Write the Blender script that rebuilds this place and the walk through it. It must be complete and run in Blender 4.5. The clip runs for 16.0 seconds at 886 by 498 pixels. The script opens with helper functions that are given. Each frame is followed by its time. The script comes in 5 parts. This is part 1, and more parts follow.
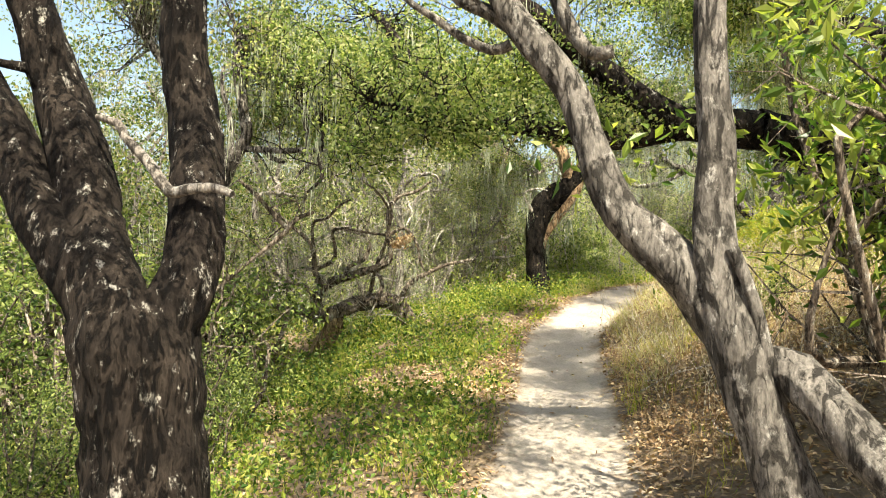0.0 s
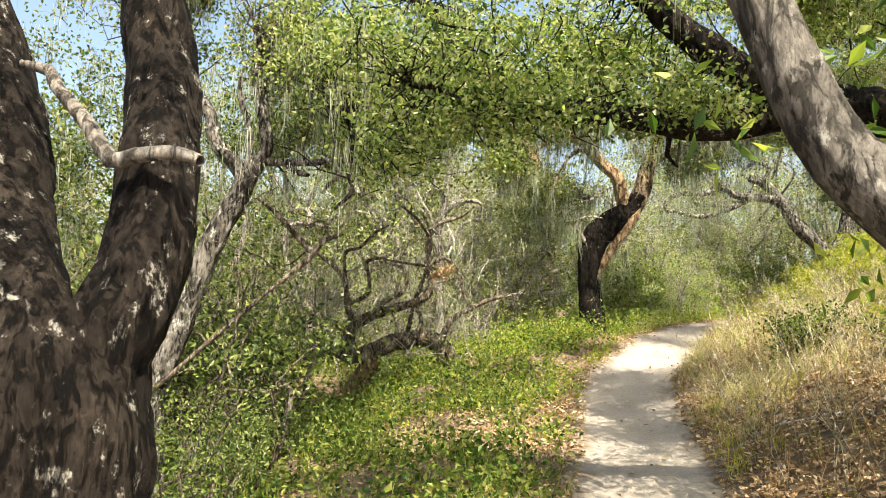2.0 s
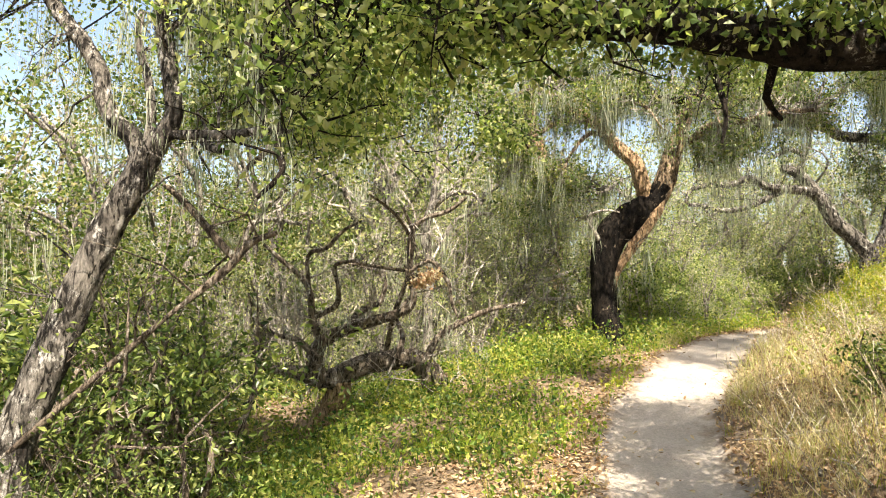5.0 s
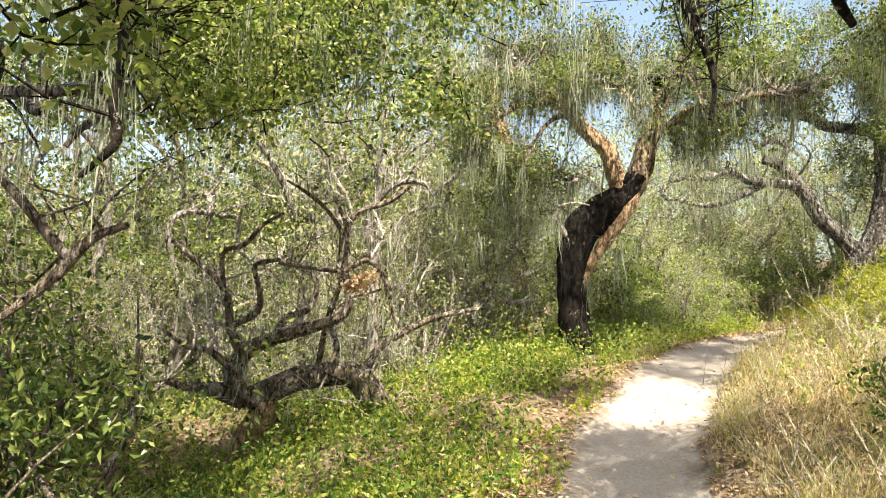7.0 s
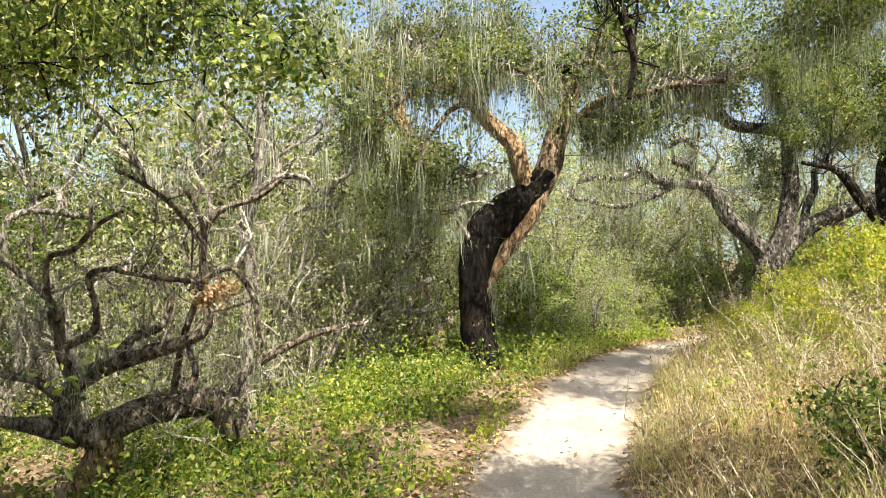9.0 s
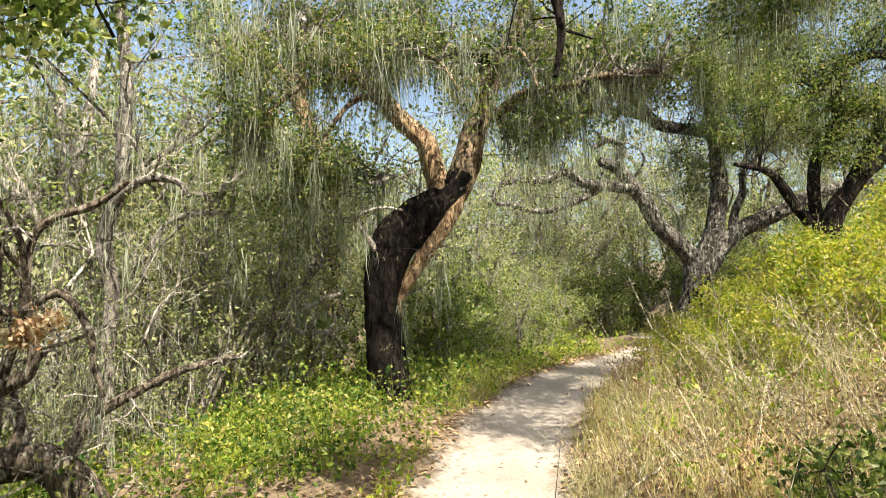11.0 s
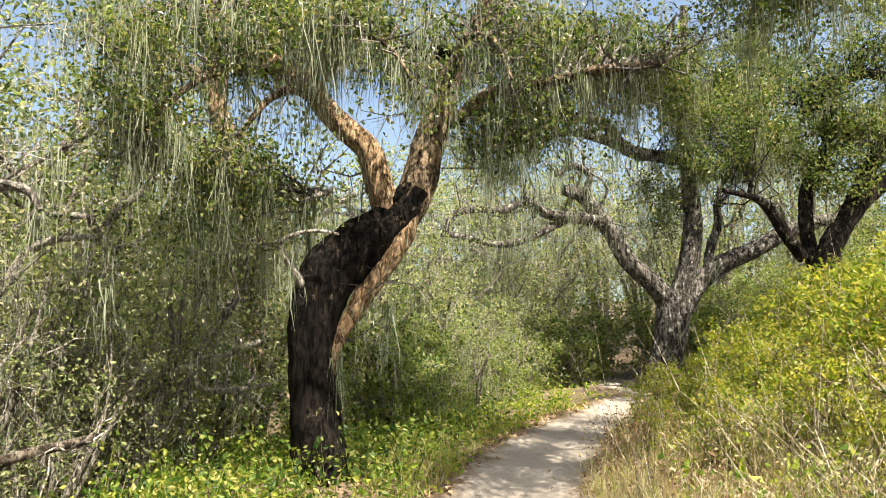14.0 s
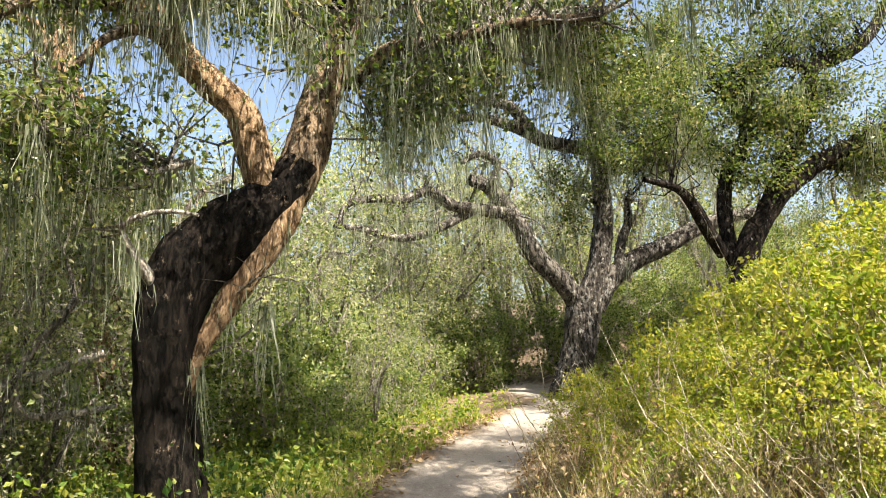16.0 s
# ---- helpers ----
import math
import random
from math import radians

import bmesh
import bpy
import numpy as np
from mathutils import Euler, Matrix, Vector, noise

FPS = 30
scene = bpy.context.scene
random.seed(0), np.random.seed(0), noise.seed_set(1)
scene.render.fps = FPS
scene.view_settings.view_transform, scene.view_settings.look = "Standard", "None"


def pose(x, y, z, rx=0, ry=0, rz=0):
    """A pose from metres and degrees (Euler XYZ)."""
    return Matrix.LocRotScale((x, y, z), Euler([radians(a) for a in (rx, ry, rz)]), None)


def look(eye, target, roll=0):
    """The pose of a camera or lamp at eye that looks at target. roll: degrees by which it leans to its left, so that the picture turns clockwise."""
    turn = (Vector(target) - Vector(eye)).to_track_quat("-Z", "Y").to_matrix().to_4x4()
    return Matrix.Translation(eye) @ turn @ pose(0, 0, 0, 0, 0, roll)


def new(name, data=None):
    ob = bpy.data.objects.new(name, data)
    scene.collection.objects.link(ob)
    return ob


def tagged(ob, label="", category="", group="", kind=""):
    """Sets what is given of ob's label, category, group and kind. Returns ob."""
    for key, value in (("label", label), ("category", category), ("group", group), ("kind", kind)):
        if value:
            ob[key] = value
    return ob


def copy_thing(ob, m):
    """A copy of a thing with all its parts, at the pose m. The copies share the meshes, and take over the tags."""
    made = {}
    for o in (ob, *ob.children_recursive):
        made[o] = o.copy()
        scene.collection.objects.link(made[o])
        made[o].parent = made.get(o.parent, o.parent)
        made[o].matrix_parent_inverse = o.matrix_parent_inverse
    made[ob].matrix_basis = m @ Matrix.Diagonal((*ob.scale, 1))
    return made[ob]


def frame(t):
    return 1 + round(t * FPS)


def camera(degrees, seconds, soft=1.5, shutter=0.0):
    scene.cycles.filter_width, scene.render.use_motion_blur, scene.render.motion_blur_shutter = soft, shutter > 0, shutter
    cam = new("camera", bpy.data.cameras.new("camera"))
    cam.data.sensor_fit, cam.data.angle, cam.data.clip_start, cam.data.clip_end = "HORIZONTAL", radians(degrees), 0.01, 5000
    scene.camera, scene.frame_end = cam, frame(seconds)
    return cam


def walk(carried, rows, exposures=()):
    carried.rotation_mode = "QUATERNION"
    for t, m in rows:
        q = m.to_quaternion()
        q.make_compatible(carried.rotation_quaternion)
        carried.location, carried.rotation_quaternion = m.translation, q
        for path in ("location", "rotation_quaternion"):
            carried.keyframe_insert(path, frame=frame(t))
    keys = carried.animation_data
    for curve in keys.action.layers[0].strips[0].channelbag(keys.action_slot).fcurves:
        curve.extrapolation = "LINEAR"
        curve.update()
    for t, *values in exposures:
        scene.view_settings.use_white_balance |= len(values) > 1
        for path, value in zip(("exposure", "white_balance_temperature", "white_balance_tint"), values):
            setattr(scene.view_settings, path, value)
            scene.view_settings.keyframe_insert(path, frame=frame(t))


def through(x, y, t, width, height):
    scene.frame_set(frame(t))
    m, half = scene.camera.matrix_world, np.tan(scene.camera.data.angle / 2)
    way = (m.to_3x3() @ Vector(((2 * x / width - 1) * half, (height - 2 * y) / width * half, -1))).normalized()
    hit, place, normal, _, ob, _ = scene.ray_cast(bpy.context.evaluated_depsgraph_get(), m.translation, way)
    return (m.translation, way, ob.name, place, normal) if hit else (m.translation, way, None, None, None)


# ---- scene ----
cam = camera(59.6, 16.0, soft=1.0)
PATH = [
    (0, (0.102, 0.033, 1.743), (-0.331, 4.007, 1.877), 1.6),
    (0.5, (0.034, 0.303, 1.713), (-0.485, 4.266, 1.858), 1.7),
    (1, (0.014, 0.566, 1.693), (-0.543, 4.521, 1.893), 1.58),
    (1.5, (-0.07, 0.829, 1.669), (-0.664, 4.774, 1.961), 1.6),
    (2, (-0.109, 1.101, 1.645), (-0.74, 5.035, 1.993), 1.49),
    (2.5, (-0.082, 1.418, 1.622), (-0.737, 5.348, 1.986), 1.71),
    (3, (-0.059, 1.768, 1.583), (-0.749, 5.691, 1.954), 1.63),
    (3.2, (-0.069, 1.893, 1.6), (-0.76, 5.814, 1.976), 1.64),
    (5.3, (-0.19, 3.05, 1.86), (-0.837, 6.984, 2.183), 1.43),
    (5.5, (-0.189, 3.167, 1.858), (-0.823, 7.103, 2.178), 1.6),
    (6, (-0.137, 3.466, 1.893), (-0.729, 7.409, 2.213), 1.38),
    (6.5, (-0.055, 3.775, 1.935), (-0.623, 7.722, 2.251), 1.44),
    (7, (-0.067, 4.068, 1.967), (-0.594, 8.021, 2.278), 1.43),
    (7.5, (-0.011, 4.305, 1.983), (-0.408, 8.273, 2.305), 1.04),
    (8, (0.068, 4.576, 2.021), (-0.204, 8.553, 2.347), 0.93),
    (8.5, (0.042, 4.833, 1.998), (-0.147, 8.815, 2.326), 0.9),
    (9, (0.061, 5.072, 2.055), (-0.019, 9.057, 2.393), 0.65),
    (9.2, (0.086, 5.161, 2.066), (0.062, 9.147, 2.403), 0.53),
    (11.3, (0.274, 6.246, 2.229), (0.615, 10.214, 2.603), -0.31),
    (11.5, (0.275, 6.349, 2.23), (0.647, 10.313, 2.617), -0.22),
    (12, (0.273, 6.641, 2.264), (0.731, 10.589, 2.715), -0.36),
    (12.5, (0.295, 6.904, 2.266), (0.838, 10.836, 2.763), -0.55),
    (13, (0.301, 7.16, 2.28), (0.871, 11.083, 2.814), -0.59),
    (13.5, (0.314, 7.409, 2.296), (0.892, 11.328, 2.854), -0.67),
    (14, (0.341, 7.633, 2.316), (0.935, 11.547, 2.888), -0.68),
    (14.5, (0.38, 7.876, 2.334), (1.007, 11.784, 2.914), -0.68),
    (15, (0.411, 8.141, 2.342), (1.151, 12.029, 2.923), -0.82),
    (15.5, (0.454, 8.409, 2.368), (1.429, 12.246, 2.942), -1.27),
    (16, (0.512, 8.69, 2.4), (1.638, 12.487, 2.96), -1.51),
]
walk(cam, [(t, look(e, g, r)) for t, e, g, r in PATH], [(0, 1.75, 7200, 5), (3, 1.72, 7200, 8), (5.5, 1.86, 7200, 11), (8.0, 1.76, 7000, 9), (12, 1.42, 7000, 7), (16, 1.62, 7000, 10)])

# ---- world, sun, exposure ----
SUN_EL, SUN_AZ = 56.0, 150.0      # degrees; azimuth clockwise from +y
world = bpy.data.worlds.new("world")
scene.world = world
world.use_nodes = True
wn = world.node_tree.nodes
sky = wn.new("ShaderNodeTexSky")
sky.sky_type, sky.sun_disc = "NISHITA", False
sky.sun_elevation, sky.sun_rotation = radians(SUN_EL), radians(SUN_AZ)
sky.air_density, sky.dust_density, sky.ozone_density = 1.0, 3.0, 0.6
world.node_tree.links.new(sky.outputs[0], wn["Background"].inputs[0])
wn["Background"].inputs[1].default_value = 0.1
sun = new("sun", bpy.data.lights.new("sun", "SUN"))
sun.data.energy, sun.data.angle, sun.data.color = 5.0, radians(0.55), (1.0, 0.94, 0.84)
away = Vector((math.sin(radians(SUN_AZ)) * math.cos(radians(SUN_EL)), math.cos(radians(SUN_AZ)) * math.cos(radians(SUN_EL)), math.sin(radians(SUN_EL))))
sun.matrix_world = look(away * 60, (0, 0, 0))

# ---- materials ----
def shader(name):
    mat = bpy.data.materials.new(name)
    mat.use_nodes = True
    nodes = mat.node_tree.nodes
    return mat, nodes, mat.node_tree.links.new, nodes["Principled BSDF"]


def ramp(nodes, link, source, stops):
    node = nodes.new("ShaderNodeValToRGB")
    while len(node.color_ramp.elements) < len(stops):
        node.color_ramp.elements.new(0.5)
    for e, (at, colour) in zip(node.color_ramp.elements, stops):
        e.position, e.color = at, (*colour, 1)
    link(source, node.inputs[0])
    return node.outputs[0]


def coords(nodes, link, scale):
    tex, mapping = nodes.new("ShaderNodeTexCoord"), nodes.new("ShaderNodeMapping")
    mapping.inputs["Scale"].default_value = scale
    link(tex.outputs["Object"], mapping.inputs[0])
    return mapping.outputs[0]


def noisy(nodes, link, scale, where, detail=5, rough=0.6):
    n = nodes.new("ShaderNodeTexNoise")
    n.inputs["Scale"].default_value, n.inputs["Detail"].default_value, n.inputs["Roughness"].default_value = scale, detail, rough
    link(where, n.inputs["Vector"])
    return n.outputs[0]


def mixed(nodes, link, fac, a, b, kind="MIX"):
    n = nodes.new("ShaderNodeMix")
    n.data_type, n.blend_type = "RGBA", kind
    for sock, v in ((n.inputs[0], fac), (n.inputs[6], a), (n.inputs[7], b)):
        if isinstance(v, (float, int)):
            sock.default_value = v
        elif isinstance(v, tuple):
            sock.default_value = (*v, 1)
        else:
            link(v, sock)
    return n.outputs[2]


def bumped(nodes, link, bsdf, heights, strength, distance):
    last = None
    for h in heights:
        b = nodes.new("ShaderNodeBump")
        b.inputs["Strength"].default_value, b.inputs["Distance"].default_value = strength, distance
        link(h, b.inputs["Height"])
        if last:
            link(last, b.inputs["Normal"])
        last = b.outputs[0]
    link(last, bsdf.inputs["Normal"])


def bark(name, dark, light, lichen, patches):
    """Furrowed bark: raised ridges between dark cracks, grain, and pale crusts and blotches of lichen."""
    mat, nodes, link, b = shader(name)
    long = coords(nodes, link, (1, 1, 0.3))
    plain = coords(nodes, link, (1, 1, 0.6))
    warp = nodes.new("ShaderNodeVectorMath")
    warp.operation = "MULTIPLY_ADD"
    wob = nodes.new("ShaderNodeTexNoise")
    wob.inputs["Scale"].default_value, wob.inputs["Detail"].default_value = 9, 4
    link(long, wob.inputs["Vector"])
    link(wob.outputs["Color"], warp.inputs[0])
    warp.inputs[1].default_value = (0.09, 0.09, 0.09)
    link(long, warp.inputs[2])
    ridge = nodes.new("ShaderNodeTexNoise")
    ridge.inputs["Scale"].default_value, ridge.inputs["Detail"].default_value, ridge.inputs["Roughness"].default_value, ridge.inputs["Distortion"].default_value = 30, 7, 0.62, 0.5
    link(warp.outputs[0], ridge.inputs["Vector"])
    crack = ramp(nodes, link, ridge.outputs[0], [(0.41, (0, 0, 0)), (0.50, (1, 1, 1))])
    grain = noisy(nodes, link, 75, long, 6, 0.75)
    tone = ramp(nodes, link, noisy(nodes, link, 7, plain), [(0.36, dark), (0.62, light)])
    fine = ramp(nodes, link, grain, [(0.35, (0.4, 0.4, 0.4)), (0.65, (1.4, 1.4, 1.4))])
    base = mixed(nodes, link, 1.0, tone, fine, "MULTIPLY")
    base = mixed(nodes, link, crack, tuple(c * 0.35 for c in dark), base)
    spots = ramp(nodes, link, noisy(nodes, link, 15, plain, 9, 0.8), [(patches - 0.01, (0, 0, 0)), (patches + 0.05, (0.85, 0.85, 0.85))])
    spots = mixed(nodes, link, 1.0, spots, ramp(nodes, link, crack, [(0.0, (0.25, 0.25, 0.25)), (0.6, (1, 1, 1))]), "MULTIPLY")
    base = mixed(nodes, link, spots, base, lichen)
    link(base, b.inputs["Base Color"])
    b.inputs["Roughness"].default_value, b.inputs["Specular IOR Level"].default_value = 0.92, 0.12
    bumped(nodes, link, b, [crack, grain], 1.0, 0.02)
    return mat


def leafy(name, colours, through=0.38, gloss=0.45, glow=(1.5, 1.6, 0.8)):
    """Leaves that let light through, each of its own tone."""
    mat, nodes, link, b = shader(name)
    geo = nodes.new("ShaderNodeNewGeometry")
    n = len(colours)
    col = ramp(nodes, link, geo.outputs["Random Per Island"], [((i + 0.5) / n, c) for i, c in enumerate(colours)])
    where = coords(nodes, link, (1, 1, 1))
    patch = ramp(nodes, link, noisy(nodes, link, 1.3, where, 3), [(0.3, (0.65, 0.7, 0.7)), (0.7, (1.25, 1.2, 1.1))])
    col = mixed(nodes, link, 1.0, col, patch, "MULTIPLY")
    link(col, b.inputs["Base Color"])
    b.inputs["Roughness"].default_value, b.inputs["Specular IOR Level"].default_value = gloss, 0.3
    tr = nodes.new("ShaderNodeBsdfTranslucent")
    bright = mixed(nodes, link, 1.0, col, glow, "MULTIPLY")
    link(bright, tr.inputs[0])
    mix = nodes.new("ShaderNodeMixShader")
    mix.inputs[0].default_value = through
    link(b.outputs[0], mix.inputs[1])
    link(tr.outputs[0], mix.inputs[2])
    link(mix.outputs[0], nodes["Material Output"].inputs[0])
    return mat


# Base tones set very dark, so the colour itself deepens the trunks' shade.
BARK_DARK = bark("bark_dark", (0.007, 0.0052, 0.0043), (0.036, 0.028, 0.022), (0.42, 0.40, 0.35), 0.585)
BARK_GREY = bark("bark_grey", (0.20, 0.175, 0.15), (0.33, 0.30, 0.26), (0.42, 0.40, 0.36), 0.56)
# Near-black: the shade this trunk stands in is put into its colour.
BARK_OAK_SHADED = bark("bark_oak_shaded", (0.004, 0.0035, 0.003), (0.024, 0.019, 0.015), (0.34, 0.27, 0.20), 0.605)
BARK_MOTTLED = bark("bark_mottled", (0.045, 0.039, 0.034), (0.21, 0.19, 0.165), (0.54, 0.52, 0.48), 0.55)
BARK_SMOOTH = bark("bark_smooth", (0.10, 0.09, 0.078), (0.22, 0.20, 0.175), (0.42, 0.40, 0.36), 0.57)
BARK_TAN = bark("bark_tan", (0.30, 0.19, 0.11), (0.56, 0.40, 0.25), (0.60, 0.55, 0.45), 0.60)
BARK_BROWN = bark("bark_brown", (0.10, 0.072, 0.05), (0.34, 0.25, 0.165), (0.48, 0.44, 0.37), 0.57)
TWIG_PALE = bark("twig_pale", (0.38, 0.33, 0.28), (0.60, 0.55, 0.48), (0.64, 0.62, 0.56), 0.55)
TWIG_DARK = bark("twig_dark", (0.11, 0.085, 0.065), (0.27, 0.22, 0.17), (0.48, 0.46, 0.40), 0.56)
LEAF_OAK = leafy("leaf_oak", [(0.03, 0.055, 0.014), (0.08, 0.12, 0.03), (0.13, 0.18, 0.045), (0.20, 0.24, 0.075), (0.25, 0.22, 0.11)], 0.42, 0.33)
LEAF_BRIGHT = leafy("leaf_bright", [(0.05, 0.10, 0.02), (0.12, 0.18, 0.035), (0.20, 0.26, 0.055), (0.31, 0.34, 0.09)], 0.5, 0.36)
LEAF_YELLOW = leafy("leaf_yellow", [(0.16, 0.22, 0.03), (0.26, 0.30, 0.045), (0.36, 0.36, 0.06), (0.42, 0.36, 0.09)], 0.5)
LEAF_GREY = leafy("leaf_grey", [(0.10, 0.14, 0.055), (0.25, 0.30, 0.13), (0.36, 0.39, 0.21), (0.45, 0.42, 0.29)], 0.5, 0.4)
LEAF_LOW = leafy("leaf_low", [(0.035, 0.08, 0.016), (0.08, 0.14, 0.028), (0.15, 0.22, 0.04), (0.24, 0.29, 0.055), (0.36, 0.34, 0.12)], 0.45)
LEAF_LIME = leafy("leaf_lime", [(0.10, 0.18, 0.025), (0.18, 0.26, 0.035), (0.27, 0.33, 0.05), (0.36, 0.36, 0.08)], 0.5)
MOSS = leafy("moss", [(0.13, 0.15, 0.10), (0.26, 0.29, 0.21), (0.37, 0.40, 0.31), (0.46, 0.48, 0.40)], 0.45, 0.9, (1.15, 1.2, 1.0))
DRY = leafy("dry_grass", [(0.36, 0.28, 0.17), (0.54, 0.46, 0.29), (0.64, 0.57, 0.38), (0.48, 0.45, 0.22), (0.30, 0.34, 0.12)], 0.35, 0.7)
STALK = bark("dry_stalk", (0.48, 0.40, 0.28), (0.68, 0.61, 0.47), (0.72, 0.68, 0.58), 0.6)
LEAF_SHRUB = leafy("leaf_shrub", [(0.03, 0.055, 0.016), (0.09, 0.13, 0.035), (0.17, 0.22, 0.06), (0.28, 0.31, 0.11)], 0.42, 0.36)
LEAF_MID = leafy("leaf_mid", [(0.05, 0.085, 0.025), (0.13, 0.19, 0.055), (0.23, 0.29, 0.10), (0.32, 0.36, 0.15), (0.38, 0.38, 0.2)], 0.5, 0.36)
DEAD_LEAF = leafy("dead_leaf", [(0.17, 0.10, 0.06), (0.28, 0.18, 0.11), (0.38, 0.27, 0.17), (0.48, 0.37, 0.26)], 0.2, 0.75)
RUST = leafy("rust_leaf", [(0.42, 0.24, 0.15), (0.55, 0.40, 0.28), (0.6, 0.48, 0.36)], 0.3, 0.8)


def soil():
    """The ground: bare trodden earth on the trail, leaf-strewn earth beside it."""
    mat, nodes, link, b = shader("soil")
    where = coords(nodes, link, (1, 1, 1))
    att = nodes.new("ShaderNodeAttribute")
    att.attribute_name = "trail"
    edge = nodes.new("ShaderNodeMath")
    edge.operation = "ADD"
    wave = nodes.new("ShaderNodeMath")
    wave.operation = "MULTIPLY_ADD"
    link(noisy(nodes, link, 5, where, 6, 0.65), wave.inputs[0])
    wave.inputs[1].default_value, wave.inputs[2].default_value = 0.9, -0.45
    link(att.outputs["Fac"], edge.inputs[0])
    link(wave.outputs[0], edge.inputs[1])
    mask = ramp(nodes, link, edge.outputs[0], [(0.38, (0, 0, 0)), (0.62, (1, 1, 1))])
    big, fine = noisy(nodes, link, 1.6, where), noisy(nodes, link, 45, where, 8, 0.7)
    dirt = ramp(nodes, link, big, [(0.3, (0.28, 0.24, 0.20)), (0.7, (0.39, 0.345, 0.295))])
    dirt = mixed(nodes, link, 1.0, dirt, ramp(nodes, link, fine, [(0.3, (0.7, 0.7, 0.7)), (0.7, (1.15, 1.15, 1.15))]), "MULTIPLY")
    duff = ramp(nodes, link, noisy(nodes, link, 9, where, 8, 0.7), [(0.3, (0.07, 0.05, 0.03)), (0.5, (0.15, 0.105, 0.065)), (0.7, (0.26, 0.19, 0.12))])
    link(mixed(nodes, link, mask, duff, dirt), b.inputs["Base Color"])
    b.inputs["Roughness"].default_value = 0.95
    bumped(nodes, link, b, [noisy(nodes, link, 9, where, 6), fine], 0.5, 0.03)
    return mat


def pale_mottle():
    mat, nodes, link, b = shader("pale_mottle")
    where = coords(nodes, link, (1, 1, 1))
    grain = noisy(nodes, link, 30, where, 7, 0.7)
    col = ramp(nodes, link, noisy(nodes, link, 4, where), [(0.3, (0.45, 0.43, 0.40)), (0.7, (0.65, 0.63, 0.60))])
    link(mixed(nodes, link, 1.0, col, ramp(nodes, link, grain, [(0.3, (0.75, 0.75, 0.75)), (0.7, (1.1, 1.1, 1.1))]), "MULTIPLY"), b.inputs["Base Color"])
    b.inputs["Roughness"].default_value = 0.9
    bumped(nodes, link, b, [grain], 0.6, 0.02)
    return mat


SOIL, PALE_MOTTLE = soil(), pale_mottle()

# ---- the lie of the land ----
TRAIL_Y = [-60, -8, 0, 2, 3.2, 5, 6.5, 8.5, 10.3, 12, 13.7, 15, 17, 20, 40, 90]
TRAIL_Z = [-3, 0, 0.1, 0.02, 0.2, 0.42, 0.6, 0.74, 1.08, 1.4, 1.58, 1.65, 1.75, 1.95, 2.8, 4]
BEND_Y = [-60, 0, 3, 4.9, 7.3, 8.9, 9.9, 11, 12.4, 14.2, 16.3, 17.3, 19, 22, 30, 90]
BEND_X = [-2, 0.05, 0.15, 0.35, 0.48, 0.52, 0.6, 0.95, 1.45, 2.3, 3.65, 4.34, 5.8, 9.5, 20, 60]


def land(x, y):
    """Height of the ground and how far inside the trail a place is (1 at its middle, 0.5 at its edge)."""
    x, y = np.asarray(x, float), np.asarray(y, float)
    z = np.interp(y, TRAIL_Y, TRAIL_Z)
    ys = np.clip(y, -60, 18)
    d = x - np.interp(ys, BEND_Y, BEND_X)
    half = np.interp(y, [0, 9, 13, 17], [0.44, 0.42, 0.33, 0.28])
    turn = np.interp(y, [0, 9, 13, 17], [1.0, 1.03, 1.25, 1.5])
    d = d / turn
    right, left = np.maximum(d - half, 0), np.maximum(-d - half, 0)
    z = z + 0.46 * np.minimum(right, 3.2) + 0.22 * np.clip(right - 3.2, 0, 12) + 0.03 * np.maximum(right - 15, 0)
    z = z - 0.10 * np.minimum(left, 1.0) - 0.2 * np.clip(left - 1.0, 0, 12) - 0.02 * np.clip(left - 13, 0, 100) + 0.12 * np.maximum(left - 90, 0)
    z = z + (0.05 * np.sin(1.7 * x + 0.6 * y) + 0.04 * np.sin(2.9 * y - 1.3 * x)) * np.clip(np.abs(d) - 0.4, 0, 1)
    z = z - 0.42 * np.exp(-(((x + 3.1) / 1.0) ** 2) - ((y - 10.7) / 1.9) ** 2)
    z = z + 0.03 * np.minimum(1, np.exp(-((np.abs(d) - half - 0.08) / 0.12) ** 2))
    return z, np.clip(1 - np.abs(d) / (2 * half), 0, 1)


def mesh_object(name, verts, faces, material, parent=None, smooth=False, label=""):
    """One mesh object from arrays: verts n x 3, faces m x k of one size."""
    verts, faces = np.asarray(verts, np.float32), np.asarray(faces, np.int32)
    me = bpy.data.meshes.new(name)
    k = faces.shape[1]
    me.vertices.add(len(verts))
    me.vertices.foreach_set("co", verts.ravel())
    me.loops.add(faces.size)
    me.loops.foreach_set("vertex_index", faces.ravel())
    me.polygons.add(len(faces))
    me.polygons.foreach_set("loop_start", np.arange(0, faces.size, k, dtype=np.int32))
    me.polygons.foreach_set("use_smooth", np.full(len(faces), smooth))
    me.materials.append(material)
    me.update(calc_edges=True)
    ob = new(name, me)
    ob.parent = parent
    if label:
        ob["label"] = label
    return ob


def thing(name, x, y, label, category, group="", kind=""):
    ob = new(name)
    ob.empty_display_size = 0.2
    ob.location = (x, y, float(land(x, y)[0]))
    ob["base"] = 1
    return tagged(ob, label, category, group, kind)


def local(parent, verts):
    return np.asarray(verts) - np.array(parent.location) if parent is not None else np.asarray(verts)


def units(rng, n):
    v = rng.normal(size=(n, 3))
    return v / np.linalg.norm(v, axis=1, keepdims=True)


